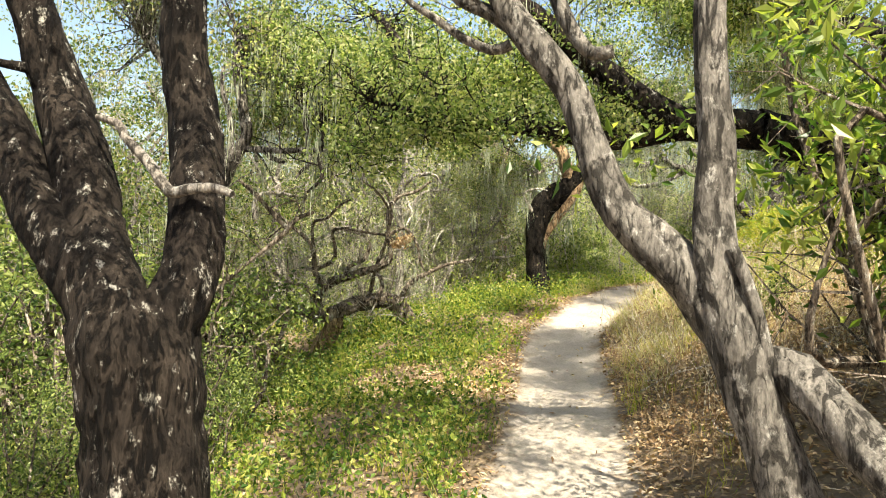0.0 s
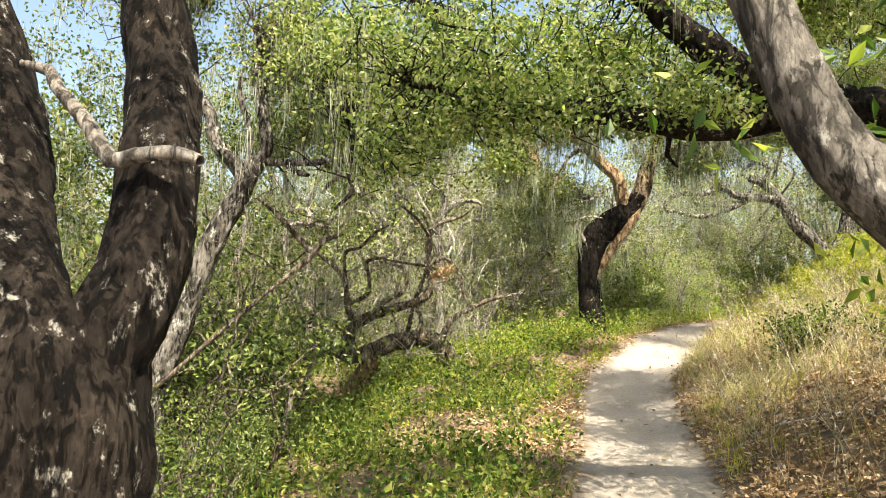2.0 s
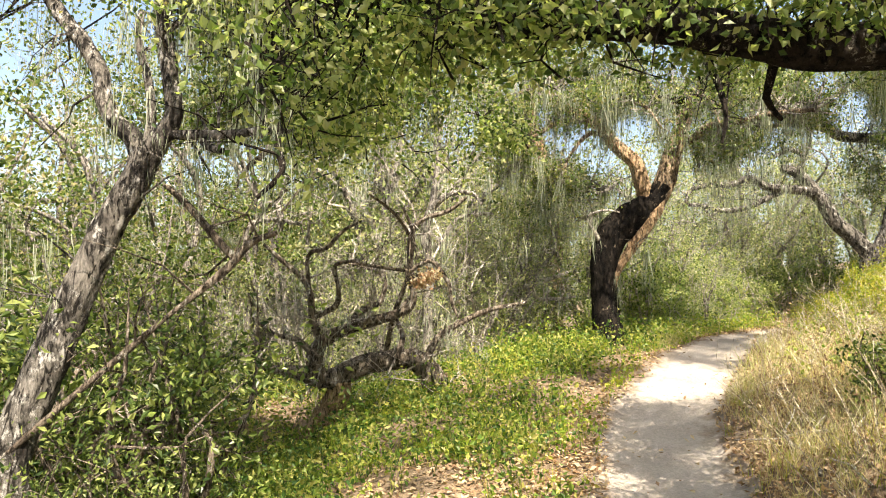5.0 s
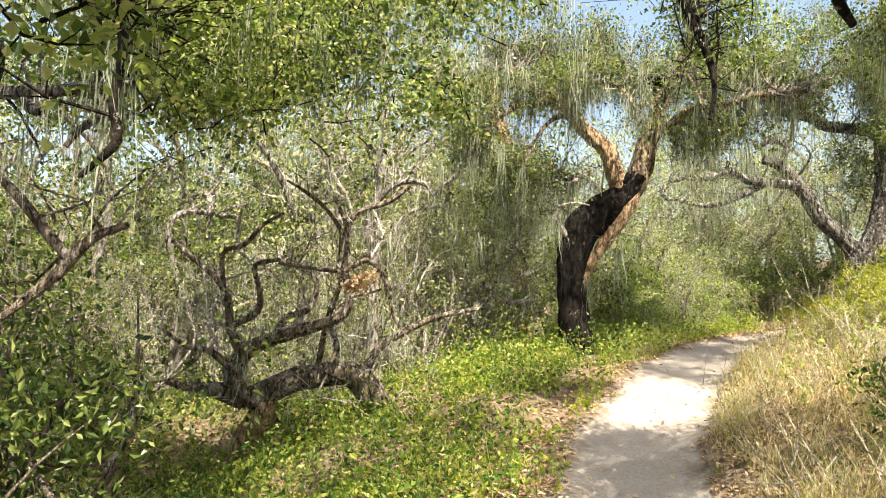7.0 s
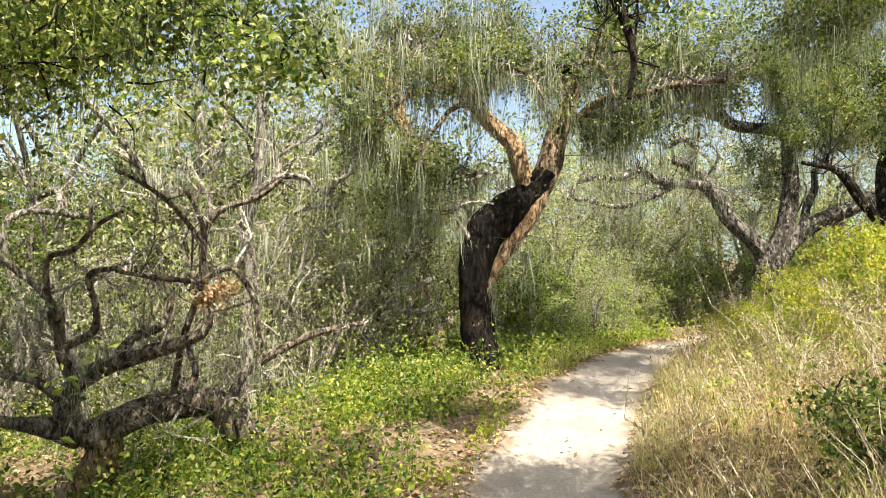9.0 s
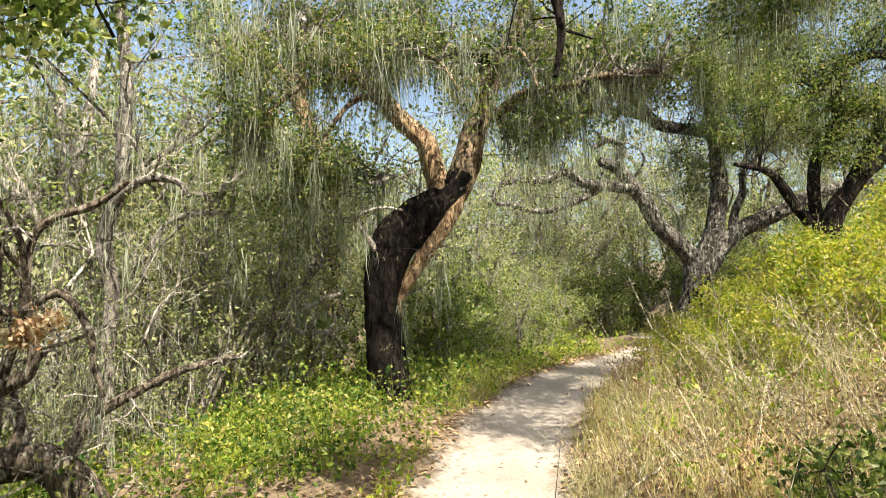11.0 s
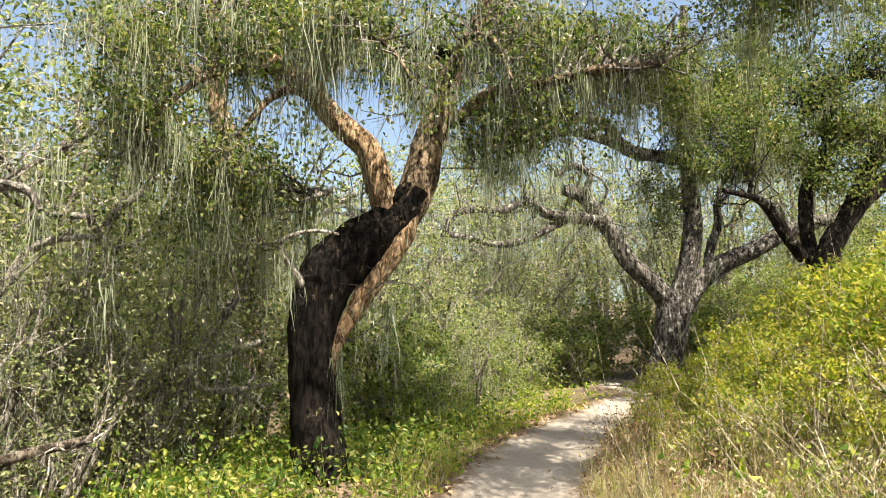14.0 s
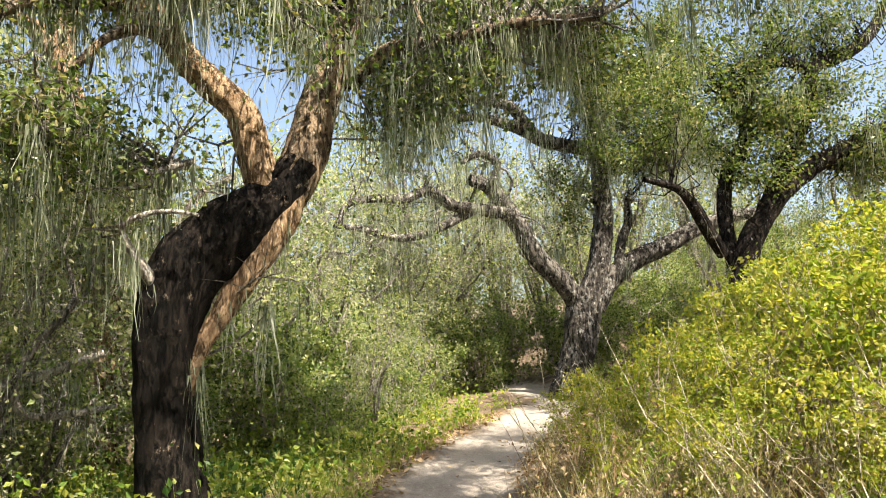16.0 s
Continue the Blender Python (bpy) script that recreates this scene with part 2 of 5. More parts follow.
def leaf_arrays(rng, places, length, width, droop=0.3, fold=0.25):
    """Folded pointed leaves, one at each place."""
    n = len(places)
    way = units(rng, n) + (0, 0, -droop)
    way /= np.linalg.norm(way, axis=1, keepdims=True)
    side = np.cross(way, units(rng, n))
    side /= np.linalg.norm(side, axis=1, keepdims=True) + 1e-9
    up = np.cross(side, way)
    size = rng.uniform(0.6, 1.25, (n, 1))
    l, w = way * length * size, side * width * 0.5 * size
    lift = up * width * fold * size
    verts = np.stack([places, places + 0.45 * l + w + lift, places + l, places + 0.45 * l - w + lift], 1)
    return verts.reshape(-1, 3), np.arange(4 * n).reshape(-1, 4)


def ribbon_arrays(rng, roots, way, length, width, bend, steps=3, wave=0.02):
    """Tapering ribbons from roots along way (n x 3), bent sideways: moss strands, grass blades."""
    n = len(roots)
    lean = units(rng, n) * (1, 1, 0.2)
    side = np.cross(way, units(rng, n))
    side /= np.linalg.norm(side, axis=1, keepdims=True) + 1e-9
    rows = []
    for i in range(steps + 1):
        s = i / steps
        mid = roots + way * length[:, None] * s + lean * (bend * s * s)[:, None] + rng.normal(size=(n, 3)) * (wave * length[:, None] * s)
        w = side * (width * (1 - 0.85 * s))[:, None]
        rows += [mid - w, mid + w]
    verts = np.stack(rows, 1).reshape(-1, 3)
    k = 2 * (steps + 1)
    one = np.array([[2 * i, 2 * i + 1, 2 * i + 3, 2 * i + 2] for i in range(steps)])
    return verts, (np.arange(n)[:, None, None] * k + one).reshape(-1, 4)


def tube_arrays(lines, sides=4, rng=None, rough=0.0):
    """Tapering tubes along lines of x, y, z, radius."""
    verts, faces, at = [], [], 0
    ang = np.linspace(0, 2 * np.pi, sides, endpoint=False)
    for line in lines:
        line = np.asarray(line, float)
        p, r = line[:, :3], line[:, 3]
        way = np.gradient(p, axis=0)
        way /= np.linalg.norm(way, axis=1, keepdims=True) + 1e-9
        ref = np.array([1, 0, 0]) if abs(way[0][0]) < 0.8 else np.array([0, 1, 0])
        u = np.cross(way, ref)
        u /= np.linalg.norm(u, axis=1, keepdims=True) + 1e-9
        v = np.cross(way, u)
        rr = r[:, None] * np.ones(sides)
        if rough:
            turn = rng.uniform(0, 6.28, 4)
            along = np.cumsum(np.r_[0, np.linalg.norm(np.diff(p, axis=0), axis=1)])[:, None]
            rr = rr * (1 + rough * (np.sin(3 * ang + turn[0] + 2.1 * along) * 0.5 + np.sin(5 * ang + turn[1] - 3.7 * along) * 0.35 + np.sin(7.3 * along + turn[2] + ang) * 0.5 + 0.45 * np.sin(9 * ang + turn[3] + 1.5 * np.sin(4.0 * along)) + 0.3 * np.sin(23 * along + 2 * ang + turn[1]) + rng.normal(size=rr.shape) * 0.3))
        ring = p[:, None] + rr[:, :, None] * (np.cos(ang)[None, :, None] * u[:, None] + np.sin(ang)[None, :, None] * v[:, None])
        m = len(p)
        verts.append(ring.reshape(-1, 3))
        i, j = np.meshgrid(np.arange(m - 1), np.arange(sides), indexing="ij")
        a, b = at + i * sides + j, at + i * sides + (j + 1) % sides
        faces.append(np.stack([a, b, b + sides, a + sides], -1).reshape(-1, 4))
        at += m * sides
    return np.concatenate(verts), np.concatenate(faces)


def smoothed(points, step):
    """A Catmull-Rom line through points of x, y, z, radius, in steps of about that length."""
    p = np.asarray(points, float)
    p = np.vstack([2 * p[0] - p[1], p, 2 * p[-1] - p[-2]])
    p[:, 3] = np.maximum(p[:, 3], 0.002)
    out = []
    for i in range(1, len(p) - 2):
        a, b, c, d = p[i - 1 : i + 3]
        n = max(2, int(np.linalg.norm(c[:3] - b[:3]) / step))
        for s in np.arange(n) / n:
            out.append(0.5 * (2 * b + (c - a) * s + (2 * a - 5 * b + 4 * c - d) * s**2 + (3 * b - a - 3 * c + d) * s**3))
    return np.array(out + [p[-2]])


def twig_lines(rng, root, way, length, radius, depth, spread=1.0, sag=0.0):
    """A crooked branching twig as lines of x, y, z, radius."""
    n = 2 + depth
    p, d, line, lines = np.array(root, float), np.array(way, float), [], []
    for i in range(n + 1):
        line.append((*p, radius * (1 - 0.75 * i / n)))
        d = d + rng.normal(size=3) * 0.4 - np.array((0, 0, sag))
        d /= np.linalg.norm(d)
        if depth and i > 0:
            for _ in range(rng.integers(1, 3)):
                kid = d + rng.normal(size=3) * spread
                lines += twig_lines(rng, p, kid / np.linalg.norm(kid), length * rng.uniform(0.35, 0.65), radius * (1 - 0.75 * i / n) * 0.6, depth - 1, spread, sag)
        p = p + d * length / n
    return [line] + lines


def clumps(rng, volumes, per, radius):
    """Places for leaves: clumps of them, with gaps between, in loose uneven masses (x, y, z, rx, ry, rz, number)."""
    places, hearts = [], []
    for x, y, z, rx, ry, rz, n in volumes:
        mids, tries = [], 0
        shift = Vector(rng.uniform(0, 50, 3))
        while len(mids) < n and tries < 12 * n:
            tries += 1
            q = units(rng, 1)[0] * rng.uniform(0, 1) ** 0.5 * rng.choice([0.85, 1.0, 1.45])
            m = np.array((x, y, z)) + q * (rx, ry, rz)
            if noise.noise(Vector(m * 1.9) + shift) + 0.45 * noise.noise(Vector(m * 5.1) + shift) > 0.04 or n < 25:
                mids.append(m)
        for m in mids:
            k = per * max(0.15, rng.gamma(2.0, 0.5))
            flat = rng.normal(size=(int(k) + 1, 3)) * np.array((1, 1, 0.6)) * radius * rng.uniform(0.6, 1.4)
            places.append(m + flat)
        hearts.append(np.array(mids).reshape(-1, 3))
    return np.concatenate(places), np.concatenate(hearts)


def clear(p, above=2.2, half=0.9, far=9.6):
    """Which places leave the way along the trail free."""
    p = np.asarray(p)
    return ~((np.abs(p[:, 0] - 0.1) < half) & (p[:, 1] < far) & (p[:, 2] < land(p[:, 0], p[:, 1])[0] + above))


def reaching(rng, lines, hearts, radius=0.008, longest=0.9):
    """Crooked twigs from the nearest limb out to each clump of leaves."""
    pool = np.concatenate(lines)
    pool = pool[pool[:, 3] < 0.14] if (pool[:, 3] < 0.14).any() else pool
    out = []
    for h in hearts:
        gap = np.linalg.norm(pool[:, :3] - h, axis=1)
        i = int(np.argmin(gap + rng.uniform(0, 0.5, len(gap))))
        if gap[i] > longest:
            continue
        a, step = pool[i, :3], (h - pool[i, :3]) / 4
        side = rng.normal(size=(5, 3)) * 0.10 * min(1.0, gap[i])
        side[0] = 0
        out.append([(*(a + step * k + side[k]), radius * (1.5 - 0.3 * k)) for k in range(5)])
    return out


def hang_moss(name, rng, parent, roots, longest, material, width=0.0036):
    """Beards of hanging strands under the given places, some of them broad and ragged."""
    per = 14
    tuft = np.repeat(roots, per, axis=0)
    reach = np.repeat(rng.uniform(0.25, 1.0, len(roots)) ** 1.8 * longest, per)
    start = tuft + rng.normal(size=tuft.shape) * (0.035, 0.035, 0.04)
    n = len(start)
    broad = np.repeat(rng.uniform(0.6, 1.5, len(roots)), per)
    v, f = ribbon_arrays(rng, start, np.tile((0.0, 0, -1.0), (n, 1)) + rng.normal(size=(n, 3)) * 0.09, reach * rng.uniform(0.15, 1, n), rng.uniform(0.4, 1.3, n) * broad * width, rng.uniform(0, 0.12, n) * reach, 3, 0.03)
    return tagged(mesh_object(name, local(parent, v), f, material, parent), kind="stuff")


def woody(rng, parent, limbs, material, sides=28, step=0.05, rough=0.075, rooted=True, mats=None):
    """Trunk and limbs, one mesh each. A trunk goes down into the ground and flares. Returns all their lines."""
    lines = []
    for n, (name, points) in enumerate(limbs):
        points = [tuple(q) for q in points]
        if name == "trunk" and rooted:
            x, y, z, r = points[0]
            g = float(land(x, y)[0])
            if z > g + 0.12:
                points = [(x, y, g - 0.15, r * 1.45), (x, y, g + 0.08, r * 1.22)] + ([(x, y, (z + g) / 2, r * 1.05)] if z > g + 0.5 else []) + points
        line = smoothed(points, step)
        lines.append(line)
        v, f = tube_arrays([line], sides if name != "branch" else 8, rng, rough)
        mesh_object(name, local(parent, v), f, (mats or {}).get(n, material), parent, True)
    return lines


def sprouts(rng, lines, per_metre, length, radius, depth, up=0.4, thin=0.12, sag=0.0):
    """Twigs that spring from the thinner stretches of limbs."""
    out = []
    for line in lines:
        for a, b in zip(line[:-1], line[1:]):
            if a[3] > thin:
                continue
            if rng.uniform() < per_metre * np.linalg.norm(b[:3] - a[:3]):
                d = units(rng, 1)[0] + (0, 0, up)
                out += twig_lines(rng, a[:3], d / np.linalg.norm(d), length * rng.uniform(0.5, 1.3), min(radius, a[3] * 0.6), depth, 1.0, sag)
    return out
# Limbs of the trees: points of x, y, z, radius along each.
LEFT = []
LEFT.append(("trunk", [(-1.58, 3.42, 0.69, 0.276), (-1.62, 3.43, 1.00, 0.265), (-1.68, 3.44, 1.31, 0.286), (-1.73, 3.45, 1.49, 0.281)]))
LEFT.append(("limb", [(-1.63, 3.42, 1.31, 0.155), (-1.49, 3.42, 1.56, 0.142), (-1.41, 3.43, 1.81, 0.132), (-1.41, 3.43, 2.11, 0.124), (-1.45, 3.43, 2.46, 0.115), (-1.50, 3.44, 2.72, 0.105), (-1.51, 3.44, 2.99, 0.100), (-1.52, 3.44, 3.47, 0.087), (-1.50, 3.45, 4.12, 0.067)]))
LEFT.append(("limb", [(-1.71, 3.42, 1.36, 0.194), (-1.80, 3.41, 1.56, 0.175), (-1.89, 3.41, 1.87, 0.150), (-1.97, 3.40, 2.18, 0.137), (-2.06, 3.39, 2.50, 0.121), (-2.14, 3.38, 2.71, 0.105), (-2.24, 3.38, 2.97, 0.095), (-2.40, 3.37, 3.37, 0.080), (-2.59, 3.35, 4.05, 0.059)]))
LEFT.append(("limb", [(-1.73, 3.42, 1.28, 0.117), (-1.85, 3.39, 1.55, 0.129), (-1.97, 3.37, 1.75, 0.134), (-2.13, 3.33, 2.02, 0.122), (-2.26, 3.30, 2.30, 0.113), (-2.40, 3.27, 2.57, 0.103), (-2.66, 3.22, 3.00, 0.090), (-2.96, 3.15, 3.57, 0.064)]))
LEFT.append(("branch", [(-1.15, 3.20, 2.06, 0.017), (-1.24, 3.21, 2.09, 0.021), (-1.36, 3.21, 2.08, 0.024), (-1.44, 3.22, 2.07, 0.027), (-1.52, 3.22, 2.17, 0.025), (-1.59, 3.23, 2.24, 0.023), (-1.66, 3.23, 2.31, 0.021), (-1.70, 3.24, 2.37, 0.019), (-1.80, 3.24, 2.40, 0.012)]))
LEFT.append(("branch", [(-2.08, 3.35, 2.58, 0.029), (-2.18, 3.30, 2.63, 0.026), (-2.26, 3.27, 2.64, 0.020), (-2.40, 3.20, 2.66, 0.013)]))


def drawn_in(limbs, low, high, z_low, z_high, eye=(0.102, 0.033, 1.743)):
    """Limbs moved towards a spot: by the share low below z_low, high above z_high."""
    out = []
    for name, points in limbs:
        line = []
        for x, y, z, r in points:
            k = float(np.interp(z, (z_low, z_high), (low, high)))
            line.append((*(e + k * (c - e) for e, c in zip(eye, (x, y, z))), r * k))
        out.append((name, line))
    return out


RIGHT = []
RIGHT.append(("trunk", [(1.01, 2.72, 0.95, 0.104), (0.97, 2.73, 1.08, 0.098), (0.90, 2.76, 1.29, 0.095), (0.84, 2.77, 1.48, 0.096), (0.80, 2.79, 1.63, 0.102), (0.77, 2.80, 1.74, 0.088)]))
RIGHT.append(("limb", [(0.80, 2.82, 1.57, 0.093), (0.69, 2.84, 1.73, 0.090), (0.57, 2.86, 1.86, 0.085), (0.44, 2.88, 1.98, 0.072), (0.37, 2.90, 2.12, 0.066), (0.31, 2.92, 2.28, 0.061), (0.25, 2.94, 2.44, 0.059), (0.15, 2.95, 2.58, 0.060), (0.05, 2.97, 2.71, 0.056), (-0.02, 2.98, 2.83, 0.052), (-0.11, 3.01, 3.09, 0.044), (-0.24, 3.05, 3.52, 0.034)]))
RIGHT.append(("limb", [(0.79, 2.78, 1.59, 0.083), (0.75, 2.78, 1.80, 0.076), (0.74, 2.79, 2.02, 0.066), (0.75, 2.79, 2.21, 0.063), (0.73, 2.80, 2.43, 0.057), (0.72, 2.80, 2.61, 0.055), (0.72, 2.80, 2.73, 0.052), (0.72, 2.81, 3.14, 0.042), (0.70, 2.82, 3.60, 0.030)]))
RIGHT.append(("limb", [(0.90, 2.76, 1.48, 0.057), (0.99, 2.70, 1.45, 0.074), (1.07, 2.62, 1.35, 0.077), (1.15, 2.53, 1.24, 0.077), (1.25, 2.40, 1.12, 0.076)]))
RIGHT.append(("branch", [(0.78, 2.70, 1.86, 0.023), (0.83, 2.70, 1.75, 0.023), (0.88, 2.71, 1.60, 0.024), (0.91, 2.71, 1.45, 0.026), (0.92, 2.72, 1.30, 0.022), (0.93, 2.72, 1.19, 0.015)]))
RIGHT.append(("branch", [(0.02, 3.00, 2.64, 0.022), (-0.05, 3.01, 2.62, 0.020), (-0.17, 3.04, 2.68, 0.018), (-0.29, 3.06, 2.77, 0.016), (-0.38, 3.08, 2.83, 0.014), (-0.48, 3.10, 2.92, 0.010)]))
RIGHT.append(("branch", [(0.02, 3.00, 2.70, 0.028), (-0.08, 3.03, 2.78, 0.029), (-0.19, 3.06, 2.84, 0.027), (-0.32, 3.10, 2.99, 0.021)]))
RIGHT.append(("branch", [(0.42, 3.10, 2.64, 0.029), (0.33, 3.12, 2.64, 0.029), (0.25, 3.14, 2.75, 0.034), (0.20, 3.16, 2.87, 0.034), (0.13, 3.20, 3.10, 0.030)]))
LEFT, RIGHT = drawn_in(LEFT, 0.84, 1.0, 1.4, 2.5), drawn_in(RIGHT, 0.91, 0.93, 1.0, 2.8)
OVER = []
OVER.append(("limb", [(1.64, 5.50, 2.80, 0.134), (1.42, 5.48, 2.81, 0.129), (1.23, 5.45, 2.82, 0.118), (1.04, 5.43, 2.79, 0.099), (0.85, 5.41, 2.73, 0.079), (0.57, 5.38, 2.70, 0.071), (0.30, 5.35, 2.74, 0.065), (-0.01, 5.31, 2.78, 0.063), (-0.30, 5.28, 2.77, 0.049), (-0.58, 5.25, 2.79, 0.037), (-0.81, 5.22, 2.88, 0.026), (-1.02, 5.20, 2.94, 0.017)]))
OVER.append(("limb", [(1.14, 5.40, 2.81, 0.106), (0.98, 5.37, 2.89, 0.101), (0.81, 5.35, 2.99, 0.090), (0.65, 5.32, 3.11, 0.084), (0.45, 5.29, 3.25, 0.076), (0.23, 5.25, 3.44, 0.062), (-0.08, 5.20, 3.67, 0.043)]))
OVER.append(("limb", [(-0.46, 5.20, 2.75, 0.034), (-0.64, 5.64, 3.17, 0.038), (-0.90, 5.99, 3.49, 0.042), (-1.22, 6.40, 3.94, 0.039)]))
OVER.append(("branch", [(0.37, 5.30, 2.72, 0.017), (0.44, 5.41, 2.66, 0.017), (0.44, 5.51, 2.58, 0.013), (0.51, 5.60, 2.53, 0.008)]))
OVER.append(("branch", [(0.80, 9.60, 4.67, 0.047), (0.85, 9.54, 4.26, 0.041), (0.94, 9.50, 3.98, 0.036), (1.02, 9.47, 3.76, 0.029), (1.06, 9.43, 3.52, 0.020), (1.02, 9.40, 3.29, 0.013)]))
OVER.append(("branch", [(-1.85, 7.00, 3.22, 0.019), (-1.80, 6.97, 2.99, 0.021), (-1.82, 6.95, 2.77, 0.021), (-1.78, 6.93, 2.61, 0.019), (-1.91, 6.90, 2.46, 0.011)]))
LEAN = []
LEAN.append(("trunk", [(-3.48, 7.10, 0.91, 0.123), (-3.37, 7.14, 1.31, 0.121), (-3.25, 7.18, 1.67, 0.116), (-3.13, 7.22, 2.06, 0.101), (-3.03, 7.25, 2.33, 0.095), (-2.89, 7.28, 2.60, 0.093), (-2.82, 7.30, 2.80, 0.087)]))
LEAN.append(("limb", [(-2.84, 7.30, 2.75, 0.073), (-2.93, 7.31, 2.91, 0.060), (-3.08, 7.32, 3.03, 0.054), (-3.17, 7.33, 3.19, 0.055), (-3.20, 7.34, 3.34, 0.052), (-3.35, 7.36, 3.56, 0.052), (-3.53, 7.37, 3.75, 0.049), (-3.81, 7.40, 4.11, 0.043)]))
LEAN.append(("limb", [(-2.82, 7.30, 2.75, 0.076), (-2.73, 7.30, 2.90, 0.066), (-2.65, 7.30, 3.05, 0.056), (-2.69, 7.30, 3.28, 0.053), (-2.73, 7.30, 3.52, 0.054), (-2.77, 7.30, 3.69, 0.047), (-2.78, 7.30, 4.08, 0.037)]))
LEAN.append(("branch", [(-2.83, 7.30, 2.84, 0.037), (-2.80, 7.30, 3.04, 0.030), (-2.84, 7.30, 3.28, 0.029), (-2.92, 7.30, 3.52, 0.025), (-2.91, 7.30, 3.73, 0.020)]))
LEAN.append(("branch", [(-2.67, 7.30, 2.92, 0.030), (-2.45, 7.23, 2.90, 0.032), (-2.21, 7.15, 2.88, 0.028), (-1.97, 7.07, 2.88, 0.026), (-1.76, 7.00, 2.86, 0.018)]))
LEAN.append(("branch", [(-2.49, 7.30, 2.92, 0.030), (-2.33, 7.15, 2.81, 0.028), (-2.17, 7.00, 2.75, 0.018)]))
LEAN.append(("branch", [(-2.10, 7.20, 3.39, 0.022), (-2.02, 7.14, 3.15, 0.024), (-1.98, 7.11, 2.97, 0.022), (-1.97, 7.08, 2.87, 0.020), (-1.92, 7.06, 2.77, 0.018), (-2.00, 7.02, 2.68, 0.015), (-2.05, 7.00, 2.60, 0.011)]))
OAK = []
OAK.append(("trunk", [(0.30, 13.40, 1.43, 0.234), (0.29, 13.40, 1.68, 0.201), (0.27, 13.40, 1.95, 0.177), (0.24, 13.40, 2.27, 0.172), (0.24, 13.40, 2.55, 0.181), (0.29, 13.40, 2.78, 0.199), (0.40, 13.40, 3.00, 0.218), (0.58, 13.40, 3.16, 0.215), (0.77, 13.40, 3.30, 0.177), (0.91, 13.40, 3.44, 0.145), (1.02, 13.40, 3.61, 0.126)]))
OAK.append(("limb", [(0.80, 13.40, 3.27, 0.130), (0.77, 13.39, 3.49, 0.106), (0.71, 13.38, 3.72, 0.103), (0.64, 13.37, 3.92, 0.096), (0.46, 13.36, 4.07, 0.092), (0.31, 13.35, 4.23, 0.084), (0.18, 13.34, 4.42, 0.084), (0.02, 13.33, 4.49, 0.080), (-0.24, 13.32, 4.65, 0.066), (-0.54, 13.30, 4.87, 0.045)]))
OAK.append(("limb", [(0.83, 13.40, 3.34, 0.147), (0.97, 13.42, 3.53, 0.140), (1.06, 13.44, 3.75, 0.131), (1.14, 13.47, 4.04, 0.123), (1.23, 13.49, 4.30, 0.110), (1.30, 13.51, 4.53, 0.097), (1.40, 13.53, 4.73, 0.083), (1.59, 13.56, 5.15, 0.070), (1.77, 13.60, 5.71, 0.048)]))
OAK.append(("limb", [(1.26, 13.50, 4.18, 0.055), (1.40, 13.42, 4.24, 0.055), (1.56, 13.30, 4.36, 0.050), (1.79, 13.16, 4.37, 0.043), (2.04, 13.01, 4.39, 0.039), (2.25, 12.88, 4.42, 0.035), (2.45, 12.75, 4.41, 0.031), (2.68, 12.60, 4.39, 0.023)]))
OAK.append(("branch", [(0.22, 13.30, 2.80, 0.040), (0.12, 13.24, 2.95, 0.034), (0.04, 13.20, 3.08, 0.020), (0.02, 13.17, 3.16, 0.018), (0.12, 13.11, 3.21, 0.016), (0.27, 13.06, 3.23, 0.013), (0.42, 13.00, 3.20, 0.009)]))
OAK.append(("branch", [(0.24, 13.40, 3.54, 0.020), (0.37, 13.33, 3.58, 0.020), (0.14, 13.20, 3.46, 0.013)]))
# Strip laid on the trunk's right side: tan bark, lightened as if sunlit.
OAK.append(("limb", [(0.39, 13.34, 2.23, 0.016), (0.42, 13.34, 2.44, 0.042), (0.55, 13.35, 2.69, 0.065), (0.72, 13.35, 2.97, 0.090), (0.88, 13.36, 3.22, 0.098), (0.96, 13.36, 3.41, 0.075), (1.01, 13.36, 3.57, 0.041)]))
OAK.append(("branch", [(0.02, 13.33, 4.49, 0.045), (-0.40, 13.10, 4.40, 0.032), (-0.75, 13.00, 4.10, 0.022), (-0.95, 12.95, 3.70, 0.012)]))
OAK.append(("branch", [(0.31, 13.35, 4.23, 0.040), (0.05, 13.05, 4.25, 0.030), (-0.20, 12.90, 3.95, 0.020), (-0.35, 12.85, 3.55, 0.010)]))
OAK.append(("branch", [(0.20, 13.34, 4.40, 0.040), (0.40, 12.95, 4.60, 0.030), (0.70, 12.70, 4.50, 0.020), (0.90, 12.60, 4.20, 0.010)]))
OAK.append(("branch", [(1.30, 13.50, 4.53, 0.045), (1.35, 13.10, 4.70, 0.032), (1.50, 12.80, 4.60, 0.022), (1.60, 12.65, 4.25, 0.010)]))
OAK.append(("branch", [(-0.24, 13.32, 4.65, 0.040), (-0.60, 13.15, 4.85, 0.030), (-0.95, 13.10, 4.80, 0.022), (-1.20, 13.05, 4.45, 0.010)]))
OAK.append(("limb", [(1.42, 13.50, 4.70, 0.056), (1.29, 13.63, 4.82, 0.057), (1.01, 13.87, 4.95, 0.051), (0.63, 14.20, 5.28, 0.041)]))
BACK = []
BACK.append(("trunk", [(-0.47, 16.50, 3.62, 0.123), (-0.61, 16.44, 4.31, 0.117), (-0.77, 16.40, 4.78, 0.117), (-0.89, 16.37, 5.15, 0.117), (-0.90, 16.33, 5.58, 0.112), (-0.77, 16.30, 5.97, 0.097)]))
